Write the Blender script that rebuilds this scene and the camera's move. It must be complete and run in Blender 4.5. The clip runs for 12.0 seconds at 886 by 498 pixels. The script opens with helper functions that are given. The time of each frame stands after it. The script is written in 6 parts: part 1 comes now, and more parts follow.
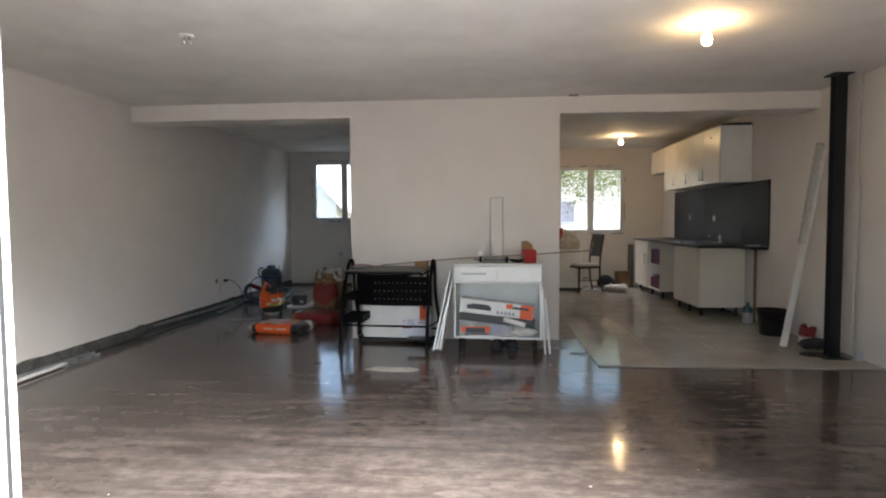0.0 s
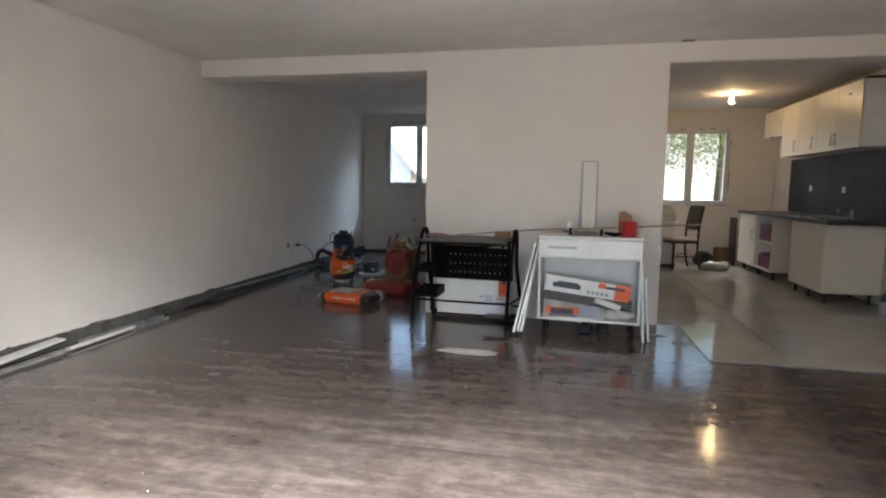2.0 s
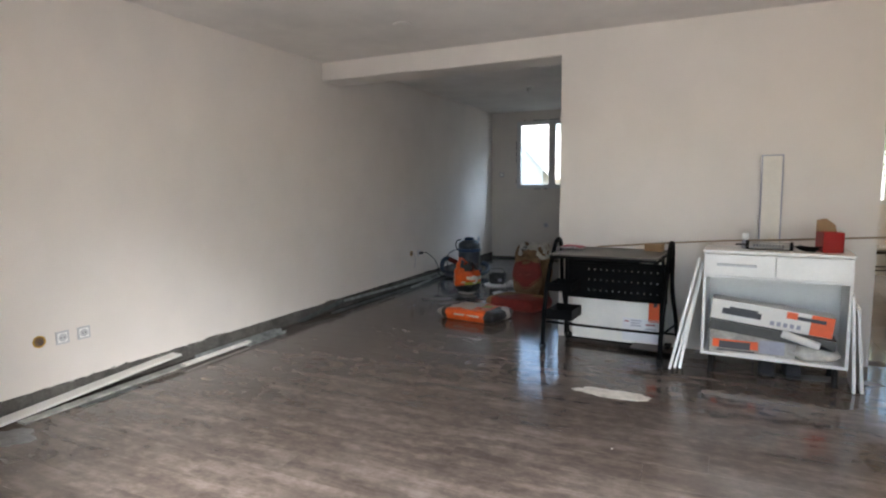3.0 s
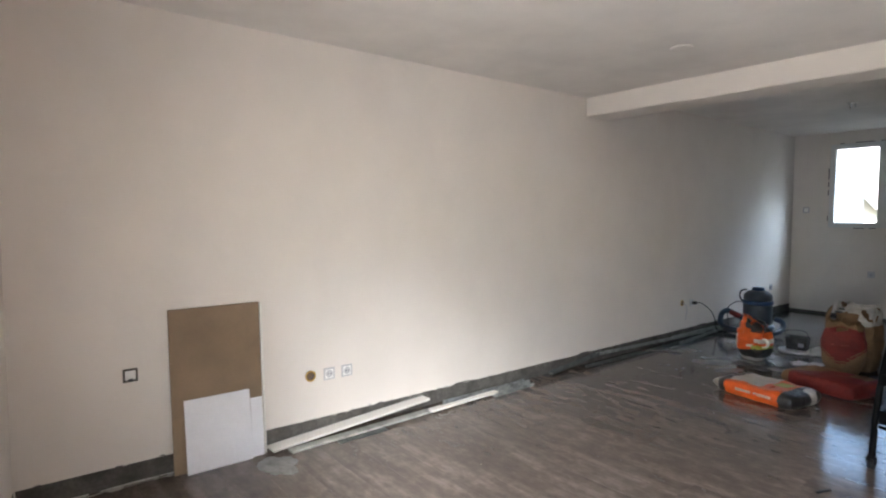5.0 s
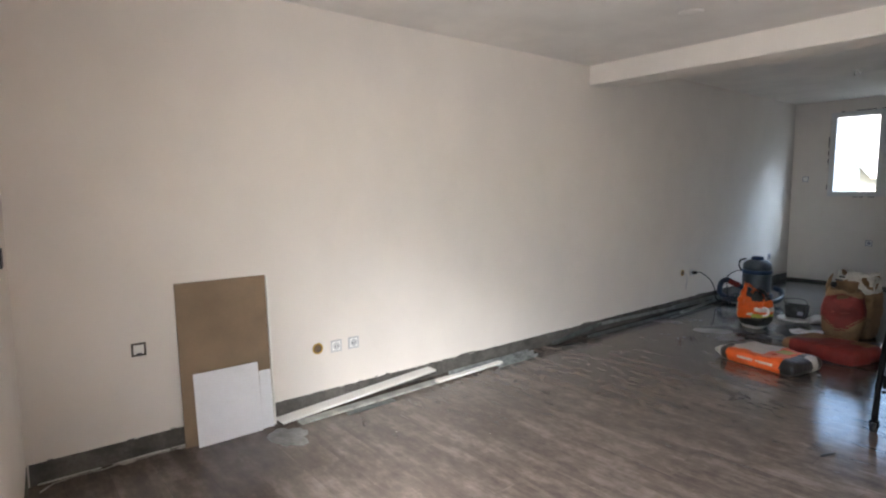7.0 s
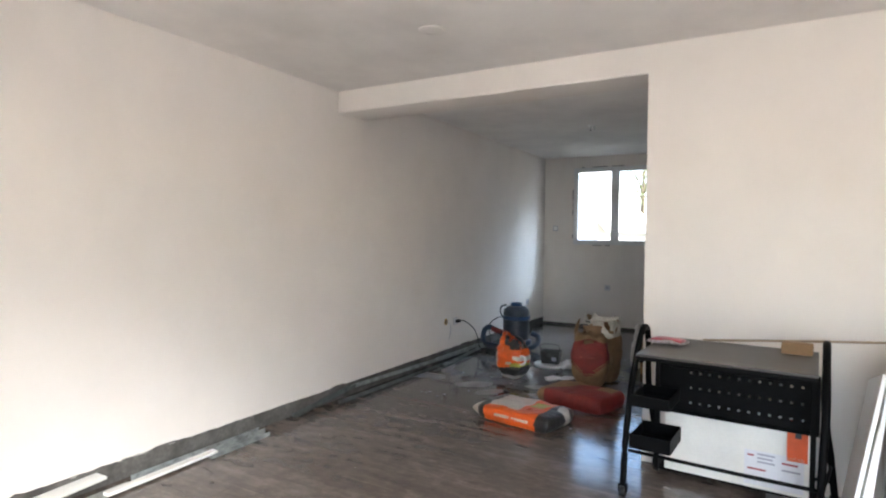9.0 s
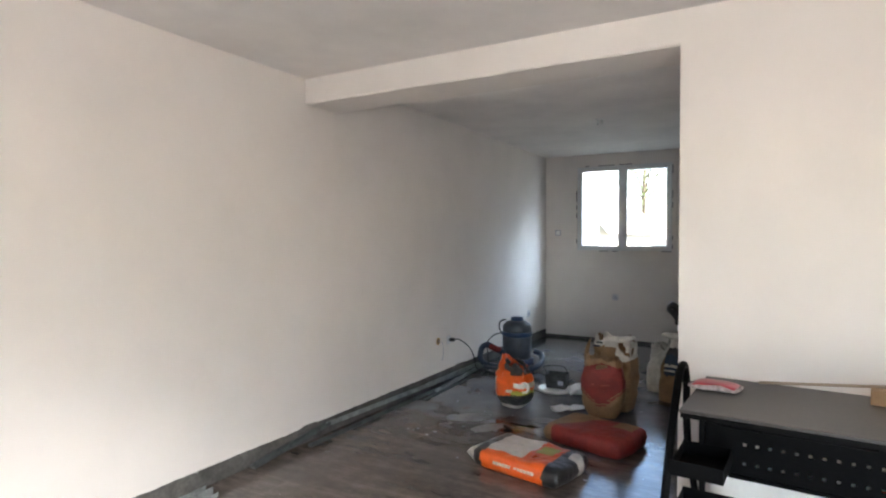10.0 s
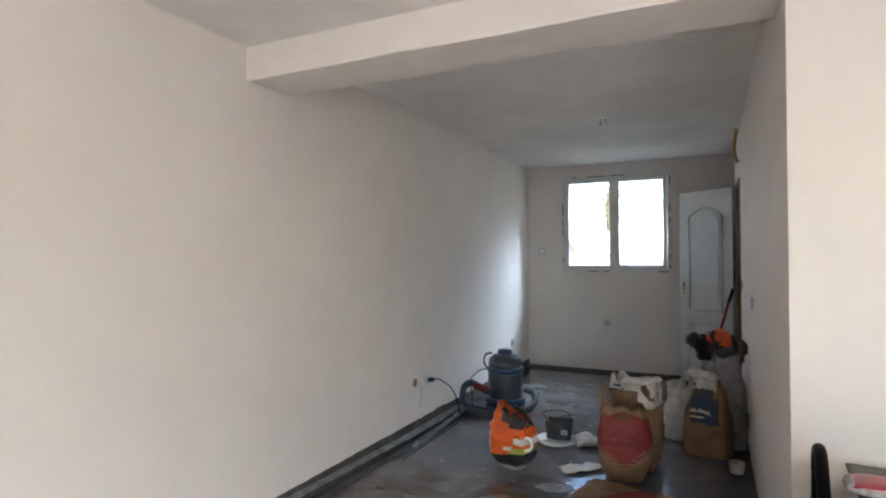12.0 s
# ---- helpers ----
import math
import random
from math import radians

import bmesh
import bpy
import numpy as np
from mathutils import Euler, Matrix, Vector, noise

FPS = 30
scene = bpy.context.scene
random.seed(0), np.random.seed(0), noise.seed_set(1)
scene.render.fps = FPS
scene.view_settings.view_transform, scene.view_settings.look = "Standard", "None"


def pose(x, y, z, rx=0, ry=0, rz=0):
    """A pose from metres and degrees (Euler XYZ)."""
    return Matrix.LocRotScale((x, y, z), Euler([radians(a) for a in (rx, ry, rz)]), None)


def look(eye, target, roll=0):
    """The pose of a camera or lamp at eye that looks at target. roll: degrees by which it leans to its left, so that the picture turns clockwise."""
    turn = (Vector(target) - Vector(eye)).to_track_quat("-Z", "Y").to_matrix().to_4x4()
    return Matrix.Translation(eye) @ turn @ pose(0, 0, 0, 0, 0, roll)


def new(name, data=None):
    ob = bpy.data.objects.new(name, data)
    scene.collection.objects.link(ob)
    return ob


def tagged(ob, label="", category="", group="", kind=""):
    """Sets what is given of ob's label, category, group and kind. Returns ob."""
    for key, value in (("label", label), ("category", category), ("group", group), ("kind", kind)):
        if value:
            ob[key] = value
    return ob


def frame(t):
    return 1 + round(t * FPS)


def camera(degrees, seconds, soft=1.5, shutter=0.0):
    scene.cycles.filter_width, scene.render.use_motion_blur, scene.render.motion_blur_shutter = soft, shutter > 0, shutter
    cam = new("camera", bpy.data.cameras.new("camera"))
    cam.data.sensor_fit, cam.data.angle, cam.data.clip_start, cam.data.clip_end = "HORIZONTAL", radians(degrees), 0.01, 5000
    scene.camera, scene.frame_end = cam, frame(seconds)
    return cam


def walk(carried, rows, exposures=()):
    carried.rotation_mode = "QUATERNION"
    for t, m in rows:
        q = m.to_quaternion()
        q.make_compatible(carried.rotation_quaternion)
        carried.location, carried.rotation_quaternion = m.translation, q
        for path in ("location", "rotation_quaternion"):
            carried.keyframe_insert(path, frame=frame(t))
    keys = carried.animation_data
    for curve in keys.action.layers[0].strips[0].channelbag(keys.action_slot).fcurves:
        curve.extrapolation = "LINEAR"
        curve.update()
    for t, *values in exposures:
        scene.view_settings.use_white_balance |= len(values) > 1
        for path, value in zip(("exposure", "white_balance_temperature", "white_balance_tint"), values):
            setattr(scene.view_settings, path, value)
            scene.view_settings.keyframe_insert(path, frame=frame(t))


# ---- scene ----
cam = camera(76.3, 12.0, soft=2.1)
PATH = [
    (0, (-0.143, 0.486, 1.254), (-0.294, 2.478, 1.151), -0.4),
    (0.5, (-0.107, 0.491, 1.245), (-0.155, 2.487, 1.119), -0.3),
    (1, (-0.086, 0.564, 1.262), (-0.199, 2.554, 1.096), 0.1),
    (1.5, (-0.162, 0.786, 1.236), (-0.426, 2.759, 1.044), 1.2),
    (2, (-0.282, 1.025, 1.236), (-0.685, 2.972, 1.017), 0.6),
    (2.5, (-0.32, 1.368, 1.223), (-0.962, 3.239, 0.923), 1.3),
    (2.7, (-0.37, 1.495, 1.24), (-1.108, 3.333, 0.968), 0.6),
    (4.3, (-0.688, 2.031, 1.377), (-1.958, 3.575, 1.343), -1.0),
    (4.5, (-0.708, 2.015, 1.422), (-2.122, 3.428, 1.358), -0.4),
    (5, (-0.641, 2.023, 1.422), (-2.201, 3.269, 1.301), 0.0),
    (5.5, (-0.679, 2.002, 1.39), (-2.273, 3.199, 1.225), -0.0),
    (6, (-0.695, 1.99, 1.37), (-2.285, 3.192, 1.211), 0.2),
    (6.5, (-0.689, 1.988, 1.381), (-2.266, 3.205, 1.199), -0.2),
    (7, (-0.706, 1.979, 1.405), (-2.247, 3.235, 1.191), -0.5),
    (7.5, (-0.707, 2.043, 1.363), (-2.136, 3.424, 1.134), -0.6),
    (7.7, (-0.732, 2.08, 1.355), (-2.09, 3.53, 1.123), -0.6),
    (9.3, (-0.983, 2.997, 1.337), (-1.956, 4.744, 1.307), 0.7),
    (9.5, (-1.028, 3.098, 1.332), (-2.002, 4.844, 1.297), 0.6),
    (10, (-1.205, 3.458, 1.409), (-2.195, 5.196, 1.372), 0.0),
    (10.5, (-1.322, 3.759, 1.391), (-2.305, 5.501, 1.409), 0.6),
    (11, (-1.466, 4.056, 1.402), (-2.454, 5.794, 1.451), 1.1),
    (11.5, (-1.663, 4.145, 1.401), (-2.598, 5.912, 1.438), -0.4),
    (12, (-1.785, 4.192, 1.409), (-2.649, 5.995, 1.441), -0.2),
]
walk(cam, [(t, look(eye, target, roll)) for t, eye, target, roll in PATH], [(0, 2.52), (0.5, 2.6), (1.0, 2.48), (2.5, 2.64), (4.5, 3.22), (6.5, 3.15), (7.5, 3.32), (9.5, 3.64), (10.5, 3.66), (11.5, 3.66), (12, 3.74)])

# ---- world, sun, large lights ----
world = bpy.data.worlds.new("sky")
scene.world = world
world.use_nodes = True
wn = world.node_tree.nodes
sky = wn.new("ShaderNodeTexSky")
sky.sky_type = 'NISHITA'
sky.sun_disc = False
sky.sun_elevation = radians(42)
sky.sun_rotation = radians(105)
world.node_tree.links.new(sky.outputs[0], wn["Background"].inputs[0])
wn["Background"].inputs[1].default_value = 0.13

sun = new("sun", bpy.data.lights.new("sun", 'SUN'))
sun.data.energy = 2.5
sun.data.angle = radians(3)
sun.data.color = (1.0, 0.95, 0.88)
sun.matrix_world = look((20, -6, 19), (0, 0, 0))

# added area lamp outside the patio door, out of view, boosting its skylight
patio = new("patio_fill", bpy.data.lights.new("patio_fill", 'AREA'))
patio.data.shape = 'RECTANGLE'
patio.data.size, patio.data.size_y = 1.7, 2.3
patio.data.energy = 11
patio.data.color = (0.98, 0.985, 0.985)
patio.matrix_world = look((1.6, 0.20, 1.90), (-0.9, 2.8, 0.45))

# added fill lamp high over the terrace, which brightens the floor behind the door
high = new("terrace_fill", bpy.data.lights.new("terrace_fill", 'AREA'))
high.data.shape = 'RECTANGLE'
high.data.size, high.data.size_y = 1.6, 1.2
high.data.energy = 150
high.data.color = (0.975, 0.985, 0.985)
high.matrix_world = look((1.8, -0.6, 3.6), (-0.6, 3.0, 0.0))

# unseen extra lamp above the doorstep, which only reaches the floor by the door
over = new("doorstep_fill", bpy.data.lights.new("doorstep_fill", 'AREA'))
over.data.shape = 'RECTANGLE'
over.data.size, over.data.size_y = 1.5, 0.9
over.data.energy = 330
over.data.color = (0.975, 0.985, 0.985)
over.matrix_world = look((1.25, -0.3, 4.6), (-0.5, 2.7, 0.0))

# hidden lamp added beside the back window for the bluish wedge on the wall
back = new("back_wall_fill", bpy.data.lights.new("back_wall_fill", 'AREA'))
back.data.shape = 'RECTANGLE'
back.data.size, back.data.size_y = 1.8, 0.5
back.data.energy = 23
back.data.color = (0.62, 0.80, 1.0)
back.matrix_world = look((-1.7, 12.5, 3.3), (-3.95, 10.7, 0.9))


# lamp added above the kitchen window, out of sight, to brighten the kitchen
kit = new("kitchen_fill", bpy.data.lights.new("kitchen_fill", 'AREA'))
kit.data.shape = 'RECTANGLE'
kit.data.size, kit.data.size_y = 1.4, 0.8
kit.data.energy = 32
kit.data.color = (0.95, 0.98, 1.0)
kit.matrix_world = look((1.75, 12.5, 3.5), (2.1, 8.3, 0.3))

# ---- materials ----
def shader(name):
    m = bpy.data.materials.new(name)
    m.use_nodes = True
    nt = m.node_tree
    return m, nt, nt.nodes["Principled BSDF"]


def noise_node(nt, vec, scale, detail=4.0, rough=0.55):
    n = nt.nodes.new("ShaderNodeTexNoise")
    n.inputs["Scale"].default_value = scale
    n.inputs["Detail"].default_value = detail
    n.inputs["Roughness"].default_value = rough
    if vec is not None:
        nt.links.new(vec, n.inputs["Vector"])
    return n.outputs["Fac"]


def ramp_node(nt, fac, stops):
    r = nt.nodes.new("ShaderNodeValToRGB")
    el = r.color_ramp.elements
    while len(el) < len(stops):
        el.new(0.5)
    for e, (p, c) in zip(el, stops):
        e.position = p
        e.color = (*c, 1)
    nt.links.new(fac, r.inputs[0])
    return r.outputs[0]


def mix_node(nt, fac, a, b, blend='MIX'):
    n = nt.nodes.new("ShaderNodeMix")
    n.data_type = 'RGBA'
    n.blend_type = blend
    for sock, v in ((n.inputs[0], fac), (n.inputs[6], a), (n.inputs[7], b)):
        if isinstance(v, (int, float)):
            sock.default_value = v
        elif isinstance(v, tuple):
            sock.default_value = (*v, 1)
        else:
            nt.links.new(v, sock)
    return n.outputs[2]


def math_node(nt, op, a, b, clamp=False):
    n = nt.nodes.new("ShaderNodeMath")
    n.operation = op
    n.use_clamp = clamp
    for sock, v in ((n.inputs[0], a), (n.inputs[1], b)):
        if isinstance(v, (int, float)):
            sock.default_value = v
        else:
            nt.links.new(v, sock)
    return n.outputs[0]


def bump_node(nt, bsdf, height, strength, dist=0.01):
    b = nt.nodes.new("ShaderNodeBump")
    b.inputs["Strength"].default_value = strength
    b.inputs["Distance"].default_value = dist
    nt.links.new(height, b.inputs["Height"])
    nt.links.new(b.outputs[0], bsdf.inputs["Normal"])


def place(nt, scale=(1, 1, 1)):
    g = nt.nodes.new("ShaderNodeNewGeometry")
    m = nt.nodes.new("ShaderNodeMapping")
    m.inputs["Scale"].default_value = scale
    nt.links.new(g.outputs["Position"], m.inputs["Vector"])
    return m.outputs[0]


def surf(name, col, rough=0.5, metal=0.0, var=0.15, scale=5.0, fine=60.0, bump=0.15, dist=0.004, coat=0.0, rand=0.0, spec=0.5):
    """A plain surface with blotches and fine grain."""
    m, nt, b = shader(name)
    v = place(nt)
    big, small = noise_node(nt, v, scale), noise_node(nt, v, fine, 3)
    lo = tuple(c * (1 - var) for c in col)
    hi = tuple(min(1, c * (1 + var)) for c in col)
    c = ramp_node(nt, big, [(0.3, lo), (0.7, hi)])
    c2 = ramp_node(nt, small, [(0.35, (1 - var * 0.6,) * 3), (0.65, (1, 1, 1))])
    c = mix_node(nt, 1.0, c, c2, 'MULTIPLY')
    if rand:
        o = nt.nodes.new("ShaderNodeObjectInfo")
        r = ramp_node(nt, o.outputs["Random"], [(0, (1 - rand,) * 3), (1, (1, 1, 1))])
        c = mix_node(nt, 1.0, c, r, 'MULTIPLY')
    nt.links.new(c, b.inputs["Base Color"])
    nt.links.new(math_node(nt, 'ADD', math_node(nt, 'MULTIPLY', big, 0.14), rough - 0.07, True), b.inputs["Roughness"])
    b.inputs["Metallic"].default_value = metal
    b.inputs["Coat Weight"].default_value = coat
    b.inputs["Specular IOR Level"].default_value = spec
    if bump:
        bump_node(nt, b, small, bump, dist)
    return m


def wall_paint(name, col, patchy, rough=0.75):
    """Rolled paint on plaster: soft unevenness, roller stipple, faint smears."""
    m, nt, b = shader(name)
    v = place(nt)
    soft = noise_node(nt, v, 0.7, 3)
    mid = noise_node(nt, place(nt, (1.0, 1.0, 0.85)), 3.1, 5)
    stipple = noise_node(nt, v, 130, 2)
    lo = tuple(c * (1 - patchy) for c in col)
    c = ramp_node(nt, soft, [(0.3, lo), (0.65, col)])
    c = mix_node(nt, 1.0, c, ramp_node(nt, mid, [(0.3, (1 - patchy * 0.6,) * 3), (0.6, (1, 1, 1))]), 'MULTIPLY')
    nt.links.new(c, b.inputs["Base Color"])
    b.inputs["Roughness"].default_value = rough
    h = math_node(nt, 'ADD', stipple, math_node(nt, 'MULTIPLY', mid, 0.5))
    bump_node(nt, b, h, 0.10, 0.002)
    return m


def laminate_material():
    """Dark grey-brown laminate with streaks along x, cement dust toward the back room."""
    m, nt, b = shader("laminate")
    o = nt.nodes.new("ShaderNodeObjectInfo")
    g = nt.nodes.new("ShaderNodeNewGeometry")
    shift = nt.nodes.new("ShaderNodeVectorMath")
    shift.operation = 'MULTIPLY_ADD'
    comb = nt.nodes.new("ShaderNodeCombineXYZ")
    for k in (0, 1):
        nt.links.new(o.outputs["Random"], comb.inputs[k])
    nt.links.new(comb.outputs[0], shift.inputs[0])
    shift.inputs[1].default_value = (0.35, 0.12, 0)
    nt.links.new(g.outputs["Position"], shift.inputs[2])

    def streak(sx, sy, detail):
        mp = nt.nodes.new("ShaderNodeMapping")
        mp.inputs["Scale"].default_value = (sx, sy, 1)
        nt.links.new(shift.outputs[0], mp.inputs["Vector"])
        return noise_node(nt, mp.outputs[0], 1.0, detail, 0.62)
    broad, fine = streak(1.2, 8.5, 5), streak(10, 52, 3)
    mottle = noise_node(nt, place(nt, (1.0, 1.5, 1)), 9.0, 7, 0.70)
    both = math_node(nt, 'ADD', math_node(nt, 'MULTIPLY', broad, 0.50), math_node(nt, 'MULTIPLY', mottle, 0.50))
    c = ramp_node(nt, both, [(0.36, (0.056, 0.043, 0.037)), (0.5, (0.102, 0.080, 0.069)), (0.64, (0.180, 0.146, 0.129))])
    c = mix_node(nt, 0.18, c, ramp_node(nt, fine, [(0.35, (0.50, 0.48, 0.47)), (0.65, (1.15, 1.15, 1.15))]), 'MULTIPLY')
    c = mix_node(nt, 1.0, c, ramp_node(nt, o.outputs["Random"], [(0, (0.95, 0.95, 0.95)), (1, (1.03, 1.03, 1.02))]), 'MULTIPLY')
    # dried cement film past the opening, ragged at its edge
    sep = nt.nodes.new("ShaderNodeSeparateXYZ")
    nt.links.new(g.outputs["Position"], sep.inputs[0])
    edge = noise_node(nt, place(nt, (1.2, 2.0, 1)), 1.6, 6, 0.65)
    far = math_node(nt, 'ADD', math_node(nt, 'MULTIPLY', math_node(nt, 'SUBTRACT', edge, 0.5), 2.6), math_node(nt, 'SUBTRACT', sep.outputs[1], 7.25))
    far = math_node(nt, 'MULTIPLY', far, 6.0, True)
    side = math_node(nt, 'MULTIPLY', math_node(nt, 'SUBTRACT', -1.45, sep.outputs[0]), 12.0, True)
    film = math_node(nt, 'MULTIPLY', far, side, True)
    patch = noise_node(nt, place(nt), 3.0, 5, 0.6)
    grey = ramp_node(nt, patch, [(0.3, (0.085, 0.088, 0.097)), (0.55, (0.145, 0.149, 0.160)), (0.75, (0.23, 0.235, 0.245))])
    c = mix_node(nt, math_node(nt, 'MULTIPLY', film, 0.96), c, grey)
    # light dust everywhere
    dust = noise_node(nt, place(nt), 1.1, 5, 0.6)
    c = mix_node(nt, math_node(nt, 'MULTIPLY', ramp_node(nt, dust, [(0.48, (0, 0, 0)), (0.78, (0.20, 0.20, 0.20))]), 1.0), c, (0.26, 0.24, 0.22))
    nt.links.new(c, b.inputs["Base Color"])
    worn = ramp_node(nt, noise_node(nt, place(nt), 2.6, 6, 0.65), [(0.30, (0.055, 0.055, 0.055)), (0.74, (0.12, 0.12, 0.12))])
    r = math_node(nt, 'ADD', math_node(nt, 'MULTIPLY', dust, 0.08), worn)
    rough_bare = math_node(nt, 'MULTIPLY', r, math_node(nt, 'SUBTRACT', 1.0, film))
    nt.links.new(math_node(nt, 'ADD', rough_bare, math_node(nt, 'MULTIPLY', film, math_node(nt, 'ADD', math_node(nt, 'MULTIPLY', patch, 0.14), 0.07))), b.inputs["Roughness"])
    b.inputs["Specular IOR Level"].default_value = 0.58
    bump_node(nt, b, math_node(nt, 'ADD', math_node(nt, 'MULTIPLY', fine, 0.3), broad), 0.005, 0.004)
    return m


def tile_material():
    m, nt, b = shader("floor_tile_glaze")
    v = place(nt)
    o = nt.nodes.new("ShaderNodeObjectInfo")
    c = ramp_node(nt, noise_node(nt, v, 2.4, 5), [(0.3, (0.37, 0.345, 0.305)), (0.7, (0.47, 0.44, 0.395))])
    c = mix_node(nt, 1.0, c, ramp_node(nt, o.outputs["Random"], [(0, (0.92, 0.92, 0.92)), (1, (1, 1, 1))]), 'MULTIPLY')
    dirt = noise_node(nt, v, 1.3, 5, 0.65)
    c = mix_node(nt, ramp_node(nt, dirt, [(0.5, (0, 0, 0)), (0.8, (0.5, 0.5, 0.5))]), c, (0.28, 0.26, 0.24))
    nt.links.new(c, b.inputs["Base Color"])
    nt.links.new(math_node(nt, 'ADD', math_node(nt, 'MULTIPLY', dirt, 0.13), 0.02), b.inputs["Roughness"])
    return m


def glass_material():
    m, nt, b = shader("window_glass")
    b.inputs["Transmission Weight"].default_value = 1.0
    b.inputs["Roughness"].default_value = 0.0
    b.inputs["IOR"].default_value = 1.02
    return m


def glow_material(name, col, strength):
    m, nt, b = shader(name)
    b.inputs["Base Color"].default_value = (*col, 1)
    b.inputs["Emission Color"].default_value = (*col, 1)
    b.inputs["Emission Strength"].default_value = strength
    return m


def film_material():
    m, nt, b = shader("clear_plastic_film")
    b.inputs["Base Color"].default_value = (0.85, 0.88, 0.9, 1)
    b.inputs["Roughness"].default_value = 0.08
    b.inputs["IOR"].default_value = 1.25
    b.inputs["Transmission Weight"].default_value = 0.93
    bump_node(nt, b, noise_node(nt, place(nt), 28, 3), 0.9, 0.02)
    return m


M_WALL = wall_paint("wall_paint", (0.745, 0.690, 0.646), 0.075)
M_CEIL = wall_paint("ceiling_paint", (0.795, 0.757, 0.727), 0.15)
M_PLINTH = surf("bare_plaster", (0.112, 0.105, 0.096), 0.9, var=0.45, scale=7, fine=50, bump=0.5)
M_LAM = laminate_material()
M_TILE = tile_material()
M_GROUT = surf("grout", (0.30, 0.28, 0.26), 0.9)
M_SCREED = surf("screed", (0.07, 0.065, 0.06), 0.9)
M_PVC = surf("white_pvc", (0.66, 0.67, 0.68), 0.3, var=0.05, bump=0.02)
M_GASKET = surf("rubber_gasket", (0.02, 0.02, 0.022), 0.6)
M_DOORW = surf("off_white_door_paint", (0.56, 0.55, 0.52), 0.45, var=0.06, bump=0.03)
M_GLASS = glass_material()
M_WHITE = surf("white_melamine", (0.80, 0.79, 0.77), 0.32, var=0.05, bump=0.03)
M_GLOSSW = surf("white_lacquer", (0.72, 0.66, 0.57), 0.34, var=0.05, scale=2, bump=0.02)
M_BLACK = surf("black_powder_coat", (0.0035, 0.0035, 0.004), 0.55, var=0.3, bump=0.1, spec=0.07)
M_BLACKP = surf("black_plastic", (0.010, 0.010, 0.011), 0.5, var=0.3, spec=0.25)
M_TOPDK = surf("dark_grey_laminate", (0.055, 0.050, 0.045), 0.42, var=0.3, scale=9, bump=0.05)
M_CHROME = surf("brushed_steel", (0.62, 0.62, 0.61), 0.28, metal=1.0, var=0.1)
M_GALV = surf("galvanised_steel", (0.36, 0.385, 0.38), 0.38, metal=0.45, var=0.4, scale=14)
M_GALVD = surf("dull_steel_strip", (0.13, 0.145, 0.145), 0.5, metal=0.5, var=0.4, scale=12)
M_ANTH = surf("anthracite_steel", (0.016, 0.018, 0.021), 0.5, spec=0.25, var=0.25, scale=3)
M_SPLASH = surf("slate_splash", (0.022, 0.025, 0.031), 0.55, spec=0.2, var=0.3, scale=4, bump=0.08, rand=0.2)
M_COUNTER = surf("dark_worktop", (0.025, 0.024, 0.024), 0.4, spec=0.3, var=0.3, scale=20)
M_MDF = surf("raw_hardboard", (0.235, 0.166, 0.106), 0.7, var=0.14, scale=4, fine=160, bump=0.1)
M_SHEET = surf("white_faced_sheet", (0.72, 0.72, 0.76), 0.45, var=0.05)
M_WOODW = surf("white_primed_wood", (0.76, 0.745, 0.71), 0.5, var=0.08, scale=6)
M_ORANGE = surf("orange_sack_film", (0.72, 0.105, 0.015), 0.3, var=0.15, scale=12, fine=30, bump=0.6, dist=0.01)
M_SACKW = surf("white_sack_film", (0.58, 0.54, 0.48), 0.4, var=0.2, scale=10, fine=30, bump=0.6, dist=0.01)
M_SACKB = surf("black_sack_film", (0.02, 0.019, 0.02), 0.3, var=0.3, scale=10, fine=30, bump=0.6, dist=0.01)
M_SACKG = surf("green_sack_print", (0.35, 0.36, 0.06), 0.4, var=0.2)
M_KRAFT = surf("kraft_paper", (0.25, 0.145, 0.072), 0.75, var=0.2, scale=9, fine=40, bump=0.6, dist=0.01)
M_REDP = surf("red_printed_paper", (0.205, 0.020, 0.015), 0.6, var=0.2, scale=9, fine=40, bump=0.6, dist=0.01)
M_PAPERW = surf("torn_white_paper", (0.62, 0.58, 0.52), 0.8, var=0.2, scale=14, fine=40, bump=0.6, dist=0.01)
M_VACB = surf("vacuum_blue", (0.015, 0.045, 0.12), 0.35, var=0.2)
M_VACG = surf("vacuum_grey", (0.05, 0.06, 0.075), 0.4, var=0.25, scale=12)
M_HOSE = surf("hose_grey", (0.025, 0.042, 0.075), 0.4, var=0.3)
M_REDPL = surf("red_plastic", (0.30, 0.010, 0.010), 0.35, var=0.1)
M_ORPL = surf("orange_plastic", (0.80, 0.12, 0.03), 0.4, var=0.1)
M_PINK = surf("pink_red_print", (0.36, 0.025, 0.045), 0.3, var=0.3, scale=25)
M_BROWN = surf("brown_carton", (0.30, 0.18, 0.09), 0.8, var=0.15)
M_CARTW = surf("white_carton", (0.78, 0.76, 0.72), 0.6, var=0.06)
M_INK = surf("dark_print", (0.05, 0.05, 0.06), 0.5)
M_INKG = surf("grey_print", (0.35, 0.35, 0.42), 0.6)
M_CLOTH = surf("dark_cloth", (0.03, 0.03, 0.035), 0.95, var=0.4, bump=0.6)
M_SEATF = surf("pale_seat_fabric", (0.55, 0.51, 0.47), 0.9, var=0.12, bump=0.5)
